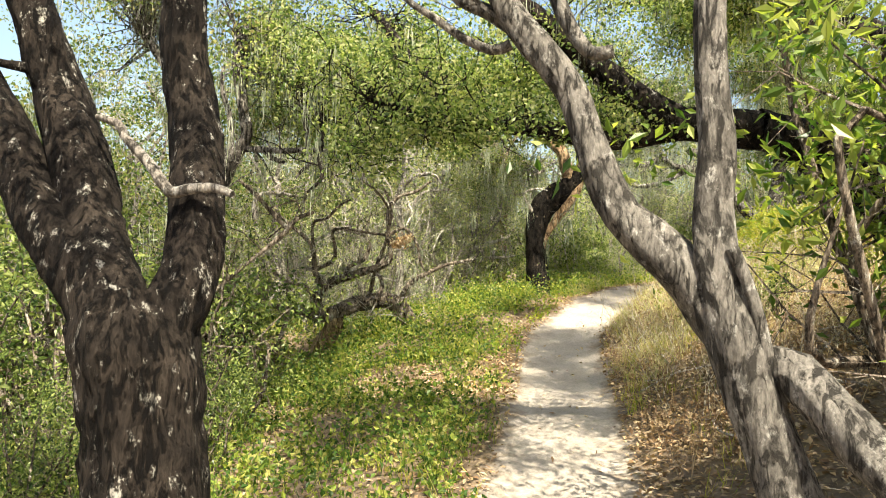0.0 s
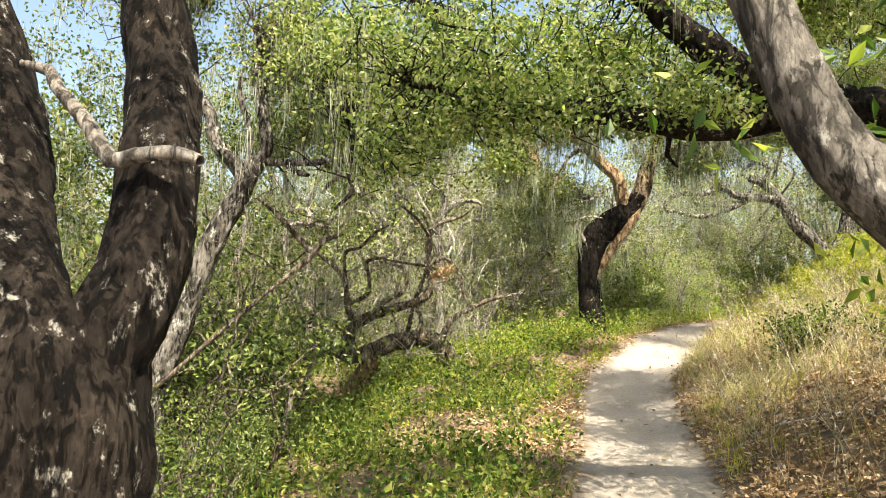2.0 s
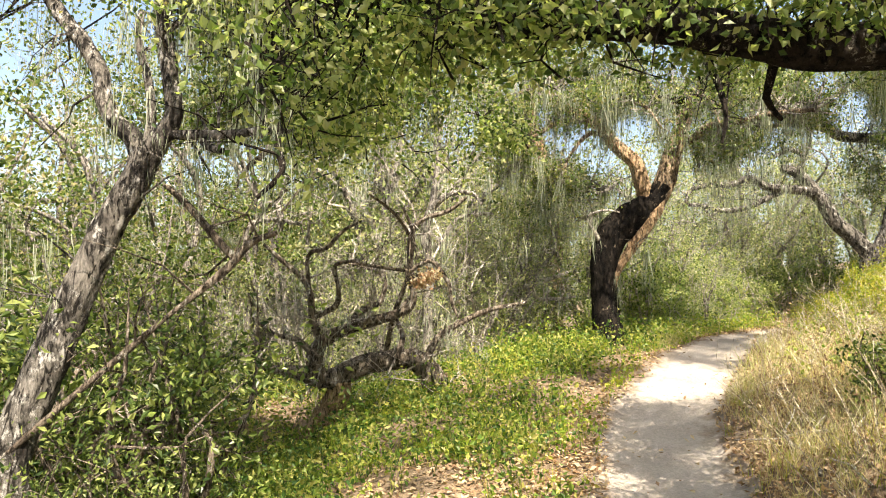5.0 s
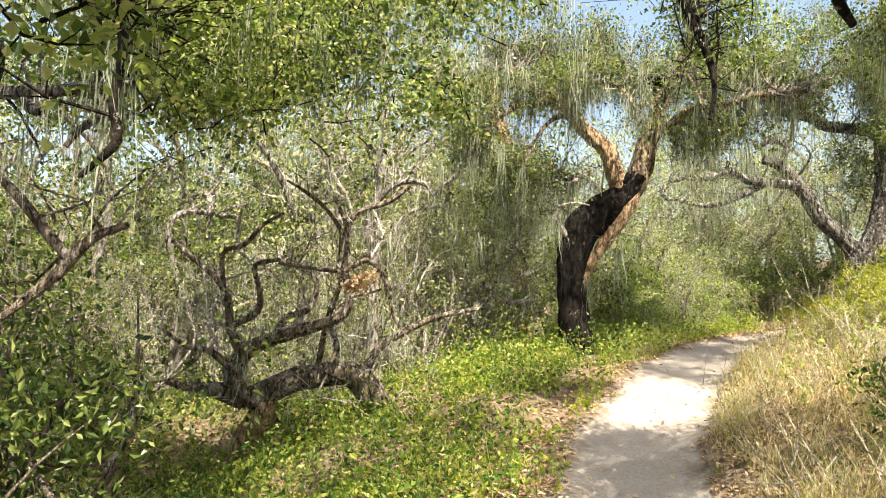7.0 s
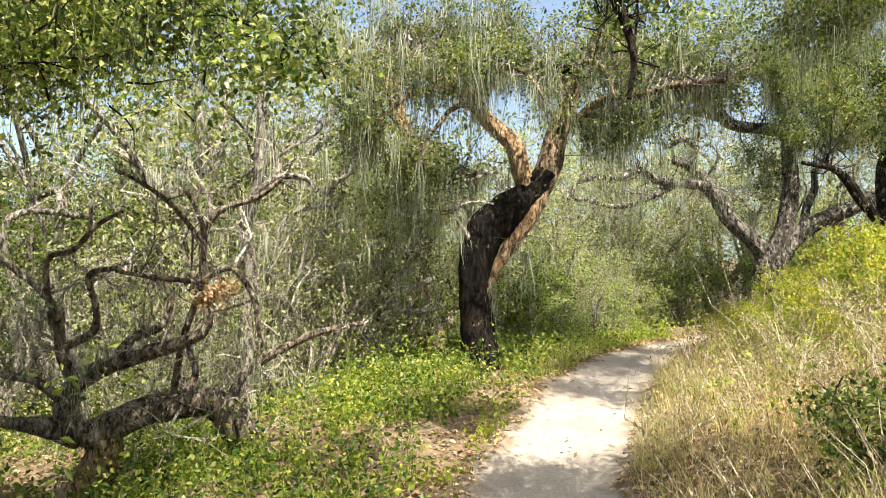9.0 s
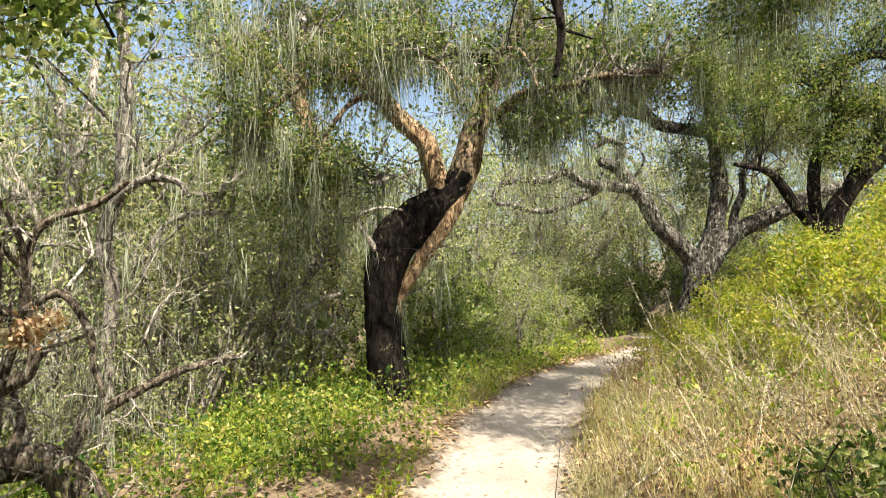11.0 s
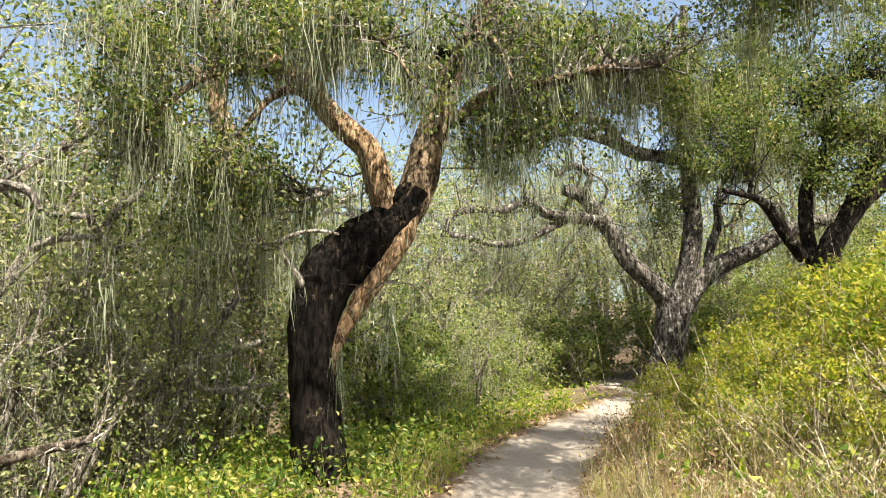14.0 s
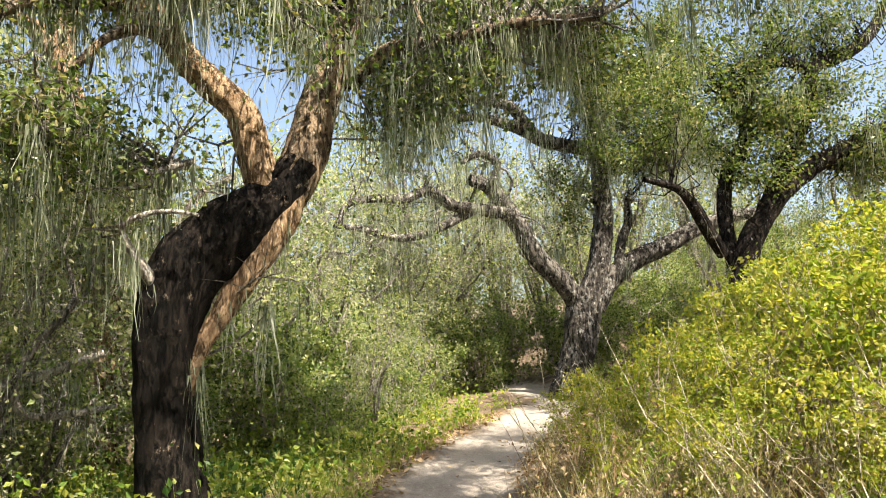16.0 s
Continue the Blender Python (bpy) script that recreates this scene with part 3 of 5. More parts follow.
BACK.append(("limb", [(-0.90, 16.40, 5.21, 0.091), (-1.08, 16.25, 5.47, 0.089), (-1.25, 16.15, 5.57, 0.067), (-1.53, 16.00, 5.63, 0.045)]))
FAR = []
FAR.append(("trunk", [(5.04, 18.30, 1.76, 0.316), (5.13, 18.34, 2.01, 0.251), (5.27, 18.40, 2.46, 0.231), (5.41, 18.46, 2.93, 0.243), (5.53, 18.50, 3.24, 0.245)]))
FAR.append(("limb", [(5.42, 18.50, 3.05, 0.157), (5.15, 18.45, 3.36, 0.141), (4.76, 18.39, 3.70, 0.135), (4.51, 18.33, 4.08, 0.127), (4.25, 18.28, 4.41, 0.114), (4.00, 18.24, 4.66, 0.098), (3.72, 18.20, 4.74, 0.075)]))
FAR.append(("limb", [(5.52, 18.50, 3.09, 0.182), (5.72, 18.51, 3.65, 0.160), (5.83, 18.53, 4.22, 0.146), (5.83, 18.54, 4.88, 0.123), (5.80, 18.56, 5.73, 0.107), (5.83, 18.58, 6.69, 0.084), (5.94, 18.60, 7.87, 0.060)]))
FAR.append(("limb", [(5.63, 18.50, 3.05, 0.142), (5.82, 18.47, 3.36, 0.135), (6.13, 18.45, 3.66, 0.137), (6.68, 18.41, 3.90, 0.130), (7.33, 18.36, 4.21, 0.116), (7.90, 18.33, 4.39, 0.092), (8.38, 18.30, 4.46, 0.068)]))
FAR.append(("limb", [(4.30, 18.20, 4.27, 0.091), (3.83, 18.10, 4.32, 0.081), (3.41, 18.01, 4.35, 0.073), (3.09, 17.93, 4.50, 0.064), (2.74, 17.84, 4.37, 0.060), (2.33, 17.75, 4.34, 0.051), (2.00, 17.67, 4.24, 0.040), (1.88, 17.60, 4.00, 0.026)]))
FAR.append(("limb", [(3.78, 18.20, 4.33, 0.067), (3.42, 18.06, 4.14, 0.058), (3.00, 17.90, 3.94, 0.053), (2.60, 17.74, 3.86, 0.045), (2.15, 17.55, 3.93, 0.036), (1.80, 17.40, 3.93, 0.023)]))
FAR.append(("limb", [(5.80, 18.60, 5.40, 0.099), (5.24, 18.41, 5.34, 0.096), (4.67, 18.19, 5.39, 0.093), (4.26, 17.96, 5.69, 0.075), (3.84, 17.79, 5.69, 0.062), (3.40, 17.60, 5.64, 0.043)]))
FAR.append(("limb", [(4.89, 18.60, 5.48, 0.073), (4.38, 18.39, 5.58, 0.071), (3.90, 18.19, 5.60, 0.057), (3.44, 18.00, 5.48, 0.033)]))
FAR.append(("branch", [(4.01, 18.20, 4.66, 0.053), (4.10, 18.13, 4.95, 0.053), (3.84, 18.07, 5.06, 0.048), (3.54, 18.00, 4.91, 0.033)]))
FAR.append(("branch", [(5.97, 18.40, 3.55, 0.080), (6.08, 18.48, 3.97, 0.073), (6.25, 18.54, 4.31, 0.066), (6.27, 18.60, 4.66, 0.050)]))
THIRD = []
THIRD.append(("trunk", [(6.10, 16.00, 2.78, 0.175), (6.17, 16.00, 3.15, 0.145), (6.27, 16.00, 3.54, 0.140), (6.45, 16.00, 3.83, 0.129)]))
THIRD.append(("limb", [(6.40, 16.00, 3.76, 0.109), (6.75, 15.94, 4.19, 0.117), (7.17, 15.89, 4.50, 0.105), (7.63, 15.84, 4.73, 0.087), (8.19, 15.78, 5.00, 0.074), (9.10, 15.70, 5.28, 0.048)]))
THIRD.append(("limb", [(6.40, 16.00, 3.73, 0.096), (6.75, 16.04, 4.28, 0.098), (7.11, 16.07, 4.88, 0.101), (7.38, 16.10, 5.44, 0.096), (7.52, 16.12, 5.82, 0.090), (7.99, 16.15, 6.01, 0.078), (8.51, 16.17, 6.37, 0.072), (8.87, 16.20, 6.88, 0.059)]))
THIRD.append(("limb", [(6.14, 16.10, 3.35, 0.083), (6.12, 16.16, 3.82, 0.084), (6.21, 16.23, 4.37, 0.079), (6.58, 16.30, 4.95, 0.068), (6.61, 16.35, 5.39, 0.055), (6.80, 16.40, 5.86, 0.042)]))
THIRD.append(("limb", [(5.93, 16.00, 3.47, 0.069), (5.66, 15.89, 3.73, 0.074), (5.46, 15.80, 3.96, 0.067), (5.22, 15.72, 4.12, 0.042), (4.75, 15.60, 4.18, 0.026)]))
THIRD.append(("limb", [(7.50, 16.10, 5.77, 0.069), (7.14, 16.16, 5.87, 0.062), (6.77, 16.22, 5.75, 0.048), (6.40, 16.30, 5.43, 0.027)]))
THIRD.append(("limb", [(7.27, 16.00, 4.56, 0.060), (7.71, 15.94, 4.55, 0.060), (8.16, 15.88, 4.61, 0.047), (8.75, 15.80, 4.58, 0.027)]))
LOG = []
LOG.append(("trunk", [(-1.48, 11.30, 0.80, 0.171), (-1.58, 11.28, 0.97, 0.156), (-1.70, 11.24, 1.21, 0.132), (-1.88, 11.22, 1.34, 0.117), (-2.14, 11.19, 1.32, 0.112), (-2.37, 11.16, 1.28, 0.112), (-2.61, 11.13, 1.17, 0.116), (-2.79, 11.10, 1.09, 0.111), (-2.98, 11.08, 1.13, 0.101), (-3.17, 11.05, 1.17, 0.067), (-3.36, 11.03, 1.19, 0.048), (-3.59, 11.00, 1.23, 0.024)]))
LOG.append(("limb", [(-3.06, 11.50, 0.22, 0.178), (-2.92, 11.36, 0.55, 0.160), (-2.76, 11.24, 0.82, 0.142), (-2.65, 11.14, 1.03, 0.111), (-2.69, 11.10, 1.11, 0.072)]))
LOG.append(("limb", [(-2.86, 11.05, 1.08, 0.096), (-2.94, 11.03, 1.30, 0.091), (-2.86, 11.01, 1.49, 0.077), (-2.62, 10.99, 1.63, 0.067), (-2.30, 10.96, 1.74, 0.057), (-1.98, 10.94, 1.84, 0.047), (-1.83, 10.92, 1.96, 0.035), (-1.86, 10.90, 2.24, 0.031), (-1.87, 10.87, 2.62, 0.028), (-1.75, 10.85, 2.82, 0.026), (-1.46, 10.82, 2.92, 0.023), (-1.27, 10.80, 3.06, 0.016)]))
LOG.append(("limb", [(-2.80, 10.95, 1.48, 0.062), (-2.91, 10.88, 1.71, 0.042), (-2.93, 10.79, 2.04, 0.033), (-3.04, 10.73, 2.22, 0.030), (-3.20, 10.67, 2.36, 0.025), (-3.39, 10.60, 2.53, 0.018)]))
LOG.append(("limb", [(-2.93, 10.90, 1.76, 0.031), (-2.64, 10.78, 1.90, 0.030), (-2.59, 10.70, 2.09, 0.025), (-2.60, 10.59, 2.31, 0.020), (-2.35, 10.50, 2.36, 0.018)]))
LOG.append(("limb", [(-2.53, 10.90, 1.65, 0.042), (-2.43, 10.97, 1.84, 0.036), (-2.22, 11.05, 1.96, 0.029), (-2.23, 11.14, 2.25, 0.024), (-2.66, 11.26, 2.39, 0.023), (-2.83, 11.30, 2.35, 0.013)]))
LOG.append(("branch", [(-1.84, 10.80, 2.29, 0.023), (-1.61, 10.75, 2.38, 0.023), (-1.42, 10.69, 2.15, 0.023), (-1.38, 10.64, 1.97, 0.018), (-1.30, 10.60, 1.80, 0.011)]))
LOG.append(("branch", [(-2.03, 11.00, 1.35, 0.043), (-1.98, 11.13, 1.58, 0.029), (-2.08, 11.25, 1.81, 0.025), (-1.93, 11.40, 2.06, 0.018)]))
LOG.append(("branch", [(-1.72, 11.10, 1.30, 0.048), (-1.61, 11.20, 1.58, 0.039), (-1.34, 11.30, 1.77, 0.035), (-1.06, 11.40, 1.90, 0.027), (-0.72, 11.50, 1.98, 0.018)]))
LOG.append(("branch", [(-2.86, 10.90, 1.34, 0.042), (-3.06, 10.80, 1.53, 0.032), (-3.26, 10.72, 1.58, 0.023), (-3.48, 10.60, 1.76, 0.016)]))
LOG.append(("branch", [(-2.86, 10.60, 1.95, 0.025), (-2.87, 10.52, 2.40, 0.022), (-2.67, 10.48, 2.48, 0.022), (-2.48, 10.44, 2.66, 0.018), (-2.29, 10.40, 2.75, 0.011)]))
PALE = []
PALE.append(("trunk", [(-3.01, 13.80, 0.97, 0.079), (-2.97, 13.84, 1.76, 0.076), (-2.96, 13.88, 2.48, 0.072), (-2.98, 13.90, 2.97, 0.069)]))
PALE.append(("limb", [(-2.98, 13.90, 2.89, 0.057), (-3.12, 13.92, 3.21, 0.053), (-3.40, 13.95, 3.50, 0.049), (-3.67, 13.97, 3.76, 0.058), (-4.03, 14.00, 3.97, 0.038)]))
PALE.append(("limb", [(-2.98, 13.90, 2.89, 0.057), (-2.90, 13.95, 3.22, 0.081), (-2.84, 14.04, 3.81, 0.074), (-2.78, 14.10, 4.24, 0.058), (-2.74, 14.20, 4.94, 0.038)]))
PALE.append(("limb", [(-3.00, 13.90, 2.24, 0.073), (-2.58, 13.80, 2.56, 0.056), (-2.08, 13.70, 2.80, 0.043), (-1.76, 13.60, 3.18, 0.031), (-1.28, 13.50, 3.25, 0.019)]))
SLIM = []
SLIM.append(("trunk", [(-1.98, 12.60, 2.02, 0.061), (-1.97, 12.63, 2.46, 0.061), (-2.05, 12.65, 2.91, 0.067), (-1.95, 12.67, 3.31, 0.056), (-1.94, 12.70, 3.71, 0.057), (-1.94, 12.73, 4.30, 0.052), (-2.01, 12.76, 4.84, 0.046), (-2.06, 12.80, 5.64, 0.035)]))
SLIM.append(("limb", [(-2.03, 12.60, 2.90, 0.044), (-1.94, 12.52, 3.17, 0.041), (-1.70, 12.43, 3.35, 0.035), (-1.41, 12.35, 3.34, 0.027), (-1.29, 12.30, 3.20, 0.016)]))
DEAD = []
DEAD.append(("trunk", [(-2.23, 11.30, 1.23, 0.032), (-2.16, 11.19, 1.49, 0.029), (-2.05, 11.03, 1.85, 0.026), (-1.90, 10.87, 2.19, 0.023), (-1.81, 10.71, 2.52, 0.021), (-1.81, 10.61, 2.72, 0.018), (-1.88, 10.50, 2.91, 0.014)]))
DEAD.append(("limb", [(-1.79, 10.60, 2.27, 0.020), (-1.95, 10.54, 2.28, 0.018), (-2.13, 10.47, 2.30, 0.016), (-2.32, 10.40, 2.33, 0.012)]))
DEAD.append(("limb", [(-1.75, 10.50, 2.54, 0.018), (-1.83, 10.16, 2.74, 0.017), (-1.91, 9.88, 2.84, 0.014), (-1.99, 9.60, 2.90, 0.008)]))
PROP = []
PROP.append(("trunk", [(-2.24, 13.90, 1.50, 0.074), (-1.92, 14.04, 1.74, 0.073), (-1.72, 14.13, 1.91, 0.074), (-1.44, 14.23, 2.02, 0.067), (-1.18, 14.32, 2.12, 0.055), (-0.85, 14.42, 2.27, 0.047), (-0.50, 14.52, 2.40, 0.036), (-0.23, 14.60, 2.50, 0.022)]))
PROP.append(("limb", [(-0.76, 14.40, 2.27, 0.033), (-0.67, 14.43, 2.10, 0.028), (-0.39, 14.46, 2.10, 0.024), (-0.12, 14.50, 2.14, 0.015)]))
SLANT = []
SLANT.append(("trunk", [(-3.47, 7.00, 0.93, 0.018), (-3.10, 7.11, 1.30, 0.019), (-2.74, 7.21, 1.65, 0.019), (-2.57, 7.25, 1.81, 0.014), (-2.40, 7.30, 1.96, 0.021), (-2.25, 7.33, 2.10, 0.026), (-2.14, 7.37, 2.25, 0.023), (-1.98, 7.40, 2.32, 0.015)]))
SLANT.append(("limb", [(-2.22, 7.35, 2.15, 0.023), (-2.31, 7.36, 2.23, 0.025), (-2.51, 7.38, 2.43, 0.023), (-2.67, 7.39, 2.57, 0.020), (-2.75, 7.40, 2.62, 0.012)]))

# ---- ground ----
def spaced(lo, hi, step, far, n):
    """Even steps from lo to hi, then ever wider ones out to far on both sides."""
    out = hi + (far - hi) * (np.linspace(0, 1, n)[1:] ** 3)
    low = lo - (far + lo) * (np.linspace(0, 1, n)[1:] ** 3)
    return np.r_[low[::-1], np.arange(lo, hi + 1e-6, step), out]


def build_ground():
    xs, ys = spaced(-5, 7, 0.085, 1500, 40), spaced(-2, 20, 0.11, 1500, 40)
    gx, gy = np.meshgrid(xs, ys)
    z, trail = land(gx, gy)
    rng = np.random.default_rng(3)
    z = z + rng.normal(size=z.shape) * 0.006
    nx, ny = len(xs), len(ys)
    i, j = np.meshgrid(np.arange(ny - 1), np.arange(nx - 1), indexing="ij")
    a = i * nx + j
    ob = mesh_object("ground", np.stack([gx, gy, z], -1).reshape(-1, 3), np.stack([a, a + 1, a + nx + 1, a + nx], -1).reshape(-1, 4), SOIL, None, True)
    att = ob.data.attributes.new("trail", "FLOAT", "POINT")
    att.data.foreach_set("value", trail.astype(np.float32).ravel())
    tagged(ob, "pale dusty trail across a sloping leaf-strewn hillside", "ground", kind="structure")


build_ground()

# ---- trees ----
def tree(seed, name, label, limbs, bark_mat, volumes=(), per=44, radius=0.13, leaf=(0.046, 0.028), leaf_mat=None, moss=0, moss_long=0.7,
         twigs=(1.5, 0.6, 0.012, 1), twig_mat=None, thin=0.12, mats=None, category="tree", rooted=True, group="", reach=0.007):
    rng = np.random.default_rng(seed)
    x, y = limbs[0][1][0][:2]
    top = thing(name, x, y, label, category, group)
    lines = woody(rng, top, limbs, bark_mat, mats=mats, rooted=rooted)
    tl = sprouts(rng, lines, *twigs, thin=thin)
    hearts = None
    if volumes:
        places, hearts = clumps(rng, volumes, per, radius)
        hearts = hearts[clear(hearts)]
        tl += reaching(rng, lines, hearts, reach)
        for h in hearts[::2]:
            d = units(rng, 1)[0]
            tl += twig_lines(rng, h - d * radius, d, radius * 2.2, 0.006, 1)
        places = places[clear(places)]
        v, f = leaf_arrays(rng, places, *leaf)
        mesh_object("crown", local(top, v), f, leaf_mat or LEAF_OAK, top)
    tl = [l for l in tl if clear(np.asarray(l)[:, :3], 2.35, 1.1).all() or np.asarray(l)[:, 1].max() < 5.5]
    if tl:
        v, f = tube_arrays(tl, 3)
        tagged(mesh_object("brushwood", local(top, v), f, twig_mat or bark_mat, top), kind="stuff")
    if moss:
        roots = []
        pool = np.concatenate([np.asarray(l)[:, :3] for l in tl] + ([hearts] if hearts is not None else []))
        boughs = np.concatenate([l for l in lines[1:]] or [lines[0]])
        boughs = boughs[boughs[:, 3] < 0.13]
        pool = np.concatenate([pool, np.repeat(boughs[:, :3] - boughs[:, 3:] * (0.0, 0.5, 0.7), 4, axis=0)])
        pool = pool[clear(pool, 2.9, 1.2)]
        roots = pool[rng.integers(0, len(pool), moss)]
        hang_moss("moss", rng, top, roots, moss_long, MOSS)
    return top


# The last four leaf masses are added above the view to cast shade.
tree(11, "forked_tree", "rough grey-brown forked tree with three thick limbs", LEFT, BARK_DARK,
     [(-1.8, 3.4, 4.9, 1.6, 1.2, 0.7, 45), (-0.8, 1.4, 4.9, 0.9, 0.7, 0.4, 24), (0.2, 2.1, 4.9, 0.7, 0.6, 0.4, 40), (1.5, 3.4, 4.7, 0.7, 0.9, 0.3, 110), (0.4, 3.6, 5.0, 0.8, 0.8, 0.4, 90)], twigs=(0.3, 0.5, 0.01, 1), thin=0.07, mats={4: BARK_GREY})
tree(12, "trailside_tree", "smooth grey slender tree forking beside the trail", RIGHT, BARK_SMOOTH,
     [(0.6, 2.9, 4.3, 1.3, 1.0, 0.6, 40), ], leaf=(0.07, 0.03), leaf_mat=LEAF_BRIGHT, twigs=(0.3, 0.5, 0.01, 1), thin=0.05)
head = np.array(OVER[0][1][0])
OVER.insert(0, ("trunk", [tuple(head + o) for o in ((1.5, 0.6, -1.2, 0.09), (1.2, 0.45, -0.7, 0.06), (0.6, 0.2, -0.15, 0.03), (0.0, 0.0, 0.0, 0.0))]))
# Dense high clumps at x 1.7 to 3.4: added, mostly unseen, as trail shade.
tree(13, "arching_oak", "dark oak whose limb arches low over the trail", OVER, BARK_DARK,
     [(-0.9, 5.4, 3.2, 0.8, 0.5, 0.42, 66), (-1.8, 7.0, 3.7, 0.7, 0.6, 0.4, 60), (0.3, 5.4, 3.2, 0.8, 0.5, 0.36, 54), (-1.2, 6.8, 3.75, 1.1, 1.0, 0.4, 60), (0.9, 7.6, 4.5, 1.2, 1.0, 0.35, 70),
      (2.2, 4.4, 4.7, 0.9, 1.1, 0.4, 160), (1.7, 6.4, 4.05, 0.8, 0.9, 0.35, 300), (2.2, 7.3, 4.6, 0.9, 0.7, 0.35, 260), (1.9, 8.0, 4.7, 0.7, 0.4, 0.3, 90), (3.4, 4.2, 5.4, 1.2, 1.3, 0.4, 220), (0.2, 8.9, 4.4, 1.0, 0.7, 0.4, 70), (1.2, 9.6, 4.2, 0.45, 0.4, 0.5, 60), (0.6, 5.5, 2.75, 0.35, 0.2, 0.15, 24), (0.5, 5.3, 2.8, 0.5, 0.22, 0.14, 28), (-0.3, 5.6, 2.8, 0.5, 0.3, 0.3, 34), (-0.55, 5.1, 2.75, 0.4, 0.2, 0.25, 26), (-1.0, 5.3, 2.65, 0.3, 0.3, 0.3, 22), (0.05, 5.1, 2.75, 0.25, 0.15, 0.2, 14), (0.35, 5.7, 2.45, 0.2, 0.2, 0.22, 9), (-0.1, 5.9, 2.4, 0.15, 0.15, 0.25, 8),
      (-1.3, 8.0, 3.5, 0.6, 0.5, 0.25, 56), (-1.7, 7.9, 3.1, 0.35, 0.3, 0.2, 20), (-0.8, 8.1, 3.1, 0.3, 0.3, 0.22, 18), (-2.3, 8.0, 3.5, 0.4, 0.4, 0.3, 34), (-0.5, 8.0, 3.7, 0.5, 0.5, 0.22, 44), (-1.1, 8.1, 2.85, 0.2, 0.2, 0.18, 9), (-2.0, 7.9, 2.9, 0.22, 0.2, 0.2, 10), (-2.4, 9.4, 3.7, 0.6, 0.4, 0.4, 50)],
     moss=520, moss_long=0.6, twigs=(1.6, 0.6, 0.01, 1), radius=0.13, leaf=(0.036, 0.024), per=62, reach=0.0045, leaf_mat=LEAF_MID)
tree(14, "leaning_oak", "leaning oak with a furrowed grey trunk", LEAN, BARK_MOTTLED,
     [(-3.4, 7.4, 4.5, 1.4, 1.1, 0.6, 192), (-4.8, 7.6, 3.2, 0.8, 0.8, 0.9, 120), (-2.3, 7.2, 3.8, 0.6, 0.5, 0.35, 72), (-2.6, 9.0, 4.0, 0.9, 0.7, 0.5, 130), (-3.6, 9.4, 3.9, 0.7, 0.6, 0.6, 110), (-1.9, 9.2, 3.6, 0.45, 0.35, 0.35, 60), (-1.35, 9.1, 3.75, 0.35, 0.3, 0.3, 35), (-2.3, 8.8, 3.5, 0.4, 0.3, 0.4, 50), (-1.9, 8.5, 4.2, 1.0, 0.7, 0.45, 100), (-1.9, 9.4, 4.4, 0.9, 0.5, 0.35, 90), (-1.2, 9.3, 4.0, 0.5, 0.4, 0.3, 40)], moss=520, moss_long=0.8)
tree(15, "crooked_oak", "crooked oak, trunk coloured dark as if shaded, hung with moss", OAK, BARK_OAK_SHADED,
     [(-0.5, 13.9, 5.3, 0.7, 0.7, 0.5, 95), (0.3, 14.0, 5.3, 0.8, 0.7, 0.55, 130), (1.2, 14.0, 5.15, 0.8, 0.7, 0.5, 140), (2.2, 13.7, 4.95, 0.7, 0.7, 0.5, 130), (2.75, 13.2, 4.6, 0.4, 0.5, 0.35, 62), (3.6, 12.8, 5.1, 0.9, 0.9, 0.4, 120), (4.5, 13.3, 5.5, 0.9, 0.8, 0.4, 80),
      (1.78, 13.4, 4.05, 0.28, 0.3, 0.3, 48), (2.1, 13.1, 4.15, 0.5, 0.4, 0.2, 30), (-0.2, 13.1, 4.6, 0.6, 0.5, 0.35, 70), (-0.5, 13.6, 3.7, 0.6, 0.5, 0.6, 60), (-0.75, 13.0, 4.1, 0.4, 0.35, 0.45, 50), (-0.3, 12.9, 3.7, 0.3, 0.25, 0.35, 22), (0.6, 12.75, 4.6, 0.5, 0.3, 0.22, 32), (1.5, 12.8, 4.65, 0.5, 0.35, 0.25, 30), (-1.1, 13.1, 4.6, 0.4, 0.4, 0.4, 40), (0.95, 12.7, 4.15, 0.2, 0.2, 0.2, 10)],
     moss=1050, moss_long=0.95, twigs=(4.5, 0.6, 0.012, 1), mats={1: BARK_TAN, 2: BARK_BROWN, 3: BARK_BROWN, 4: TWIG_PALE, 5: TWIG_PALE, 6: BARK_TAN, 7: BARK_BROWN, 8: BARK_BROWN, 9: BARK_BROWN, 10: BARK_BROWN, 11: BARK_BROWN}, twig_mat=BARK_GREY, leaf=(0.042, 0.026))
tree(16, "mossy_oak", "pale oak stem rising behind, hung with moss", BACK, BARK_TAN,
     [(-1.9, 16.4, 6.2, 0.9, 0.8, 0.4, 80), (-0.6, 16.2, 3.9, 1.0, 0.6, 0.6, 120)], moss=600, moss_long=0.9)
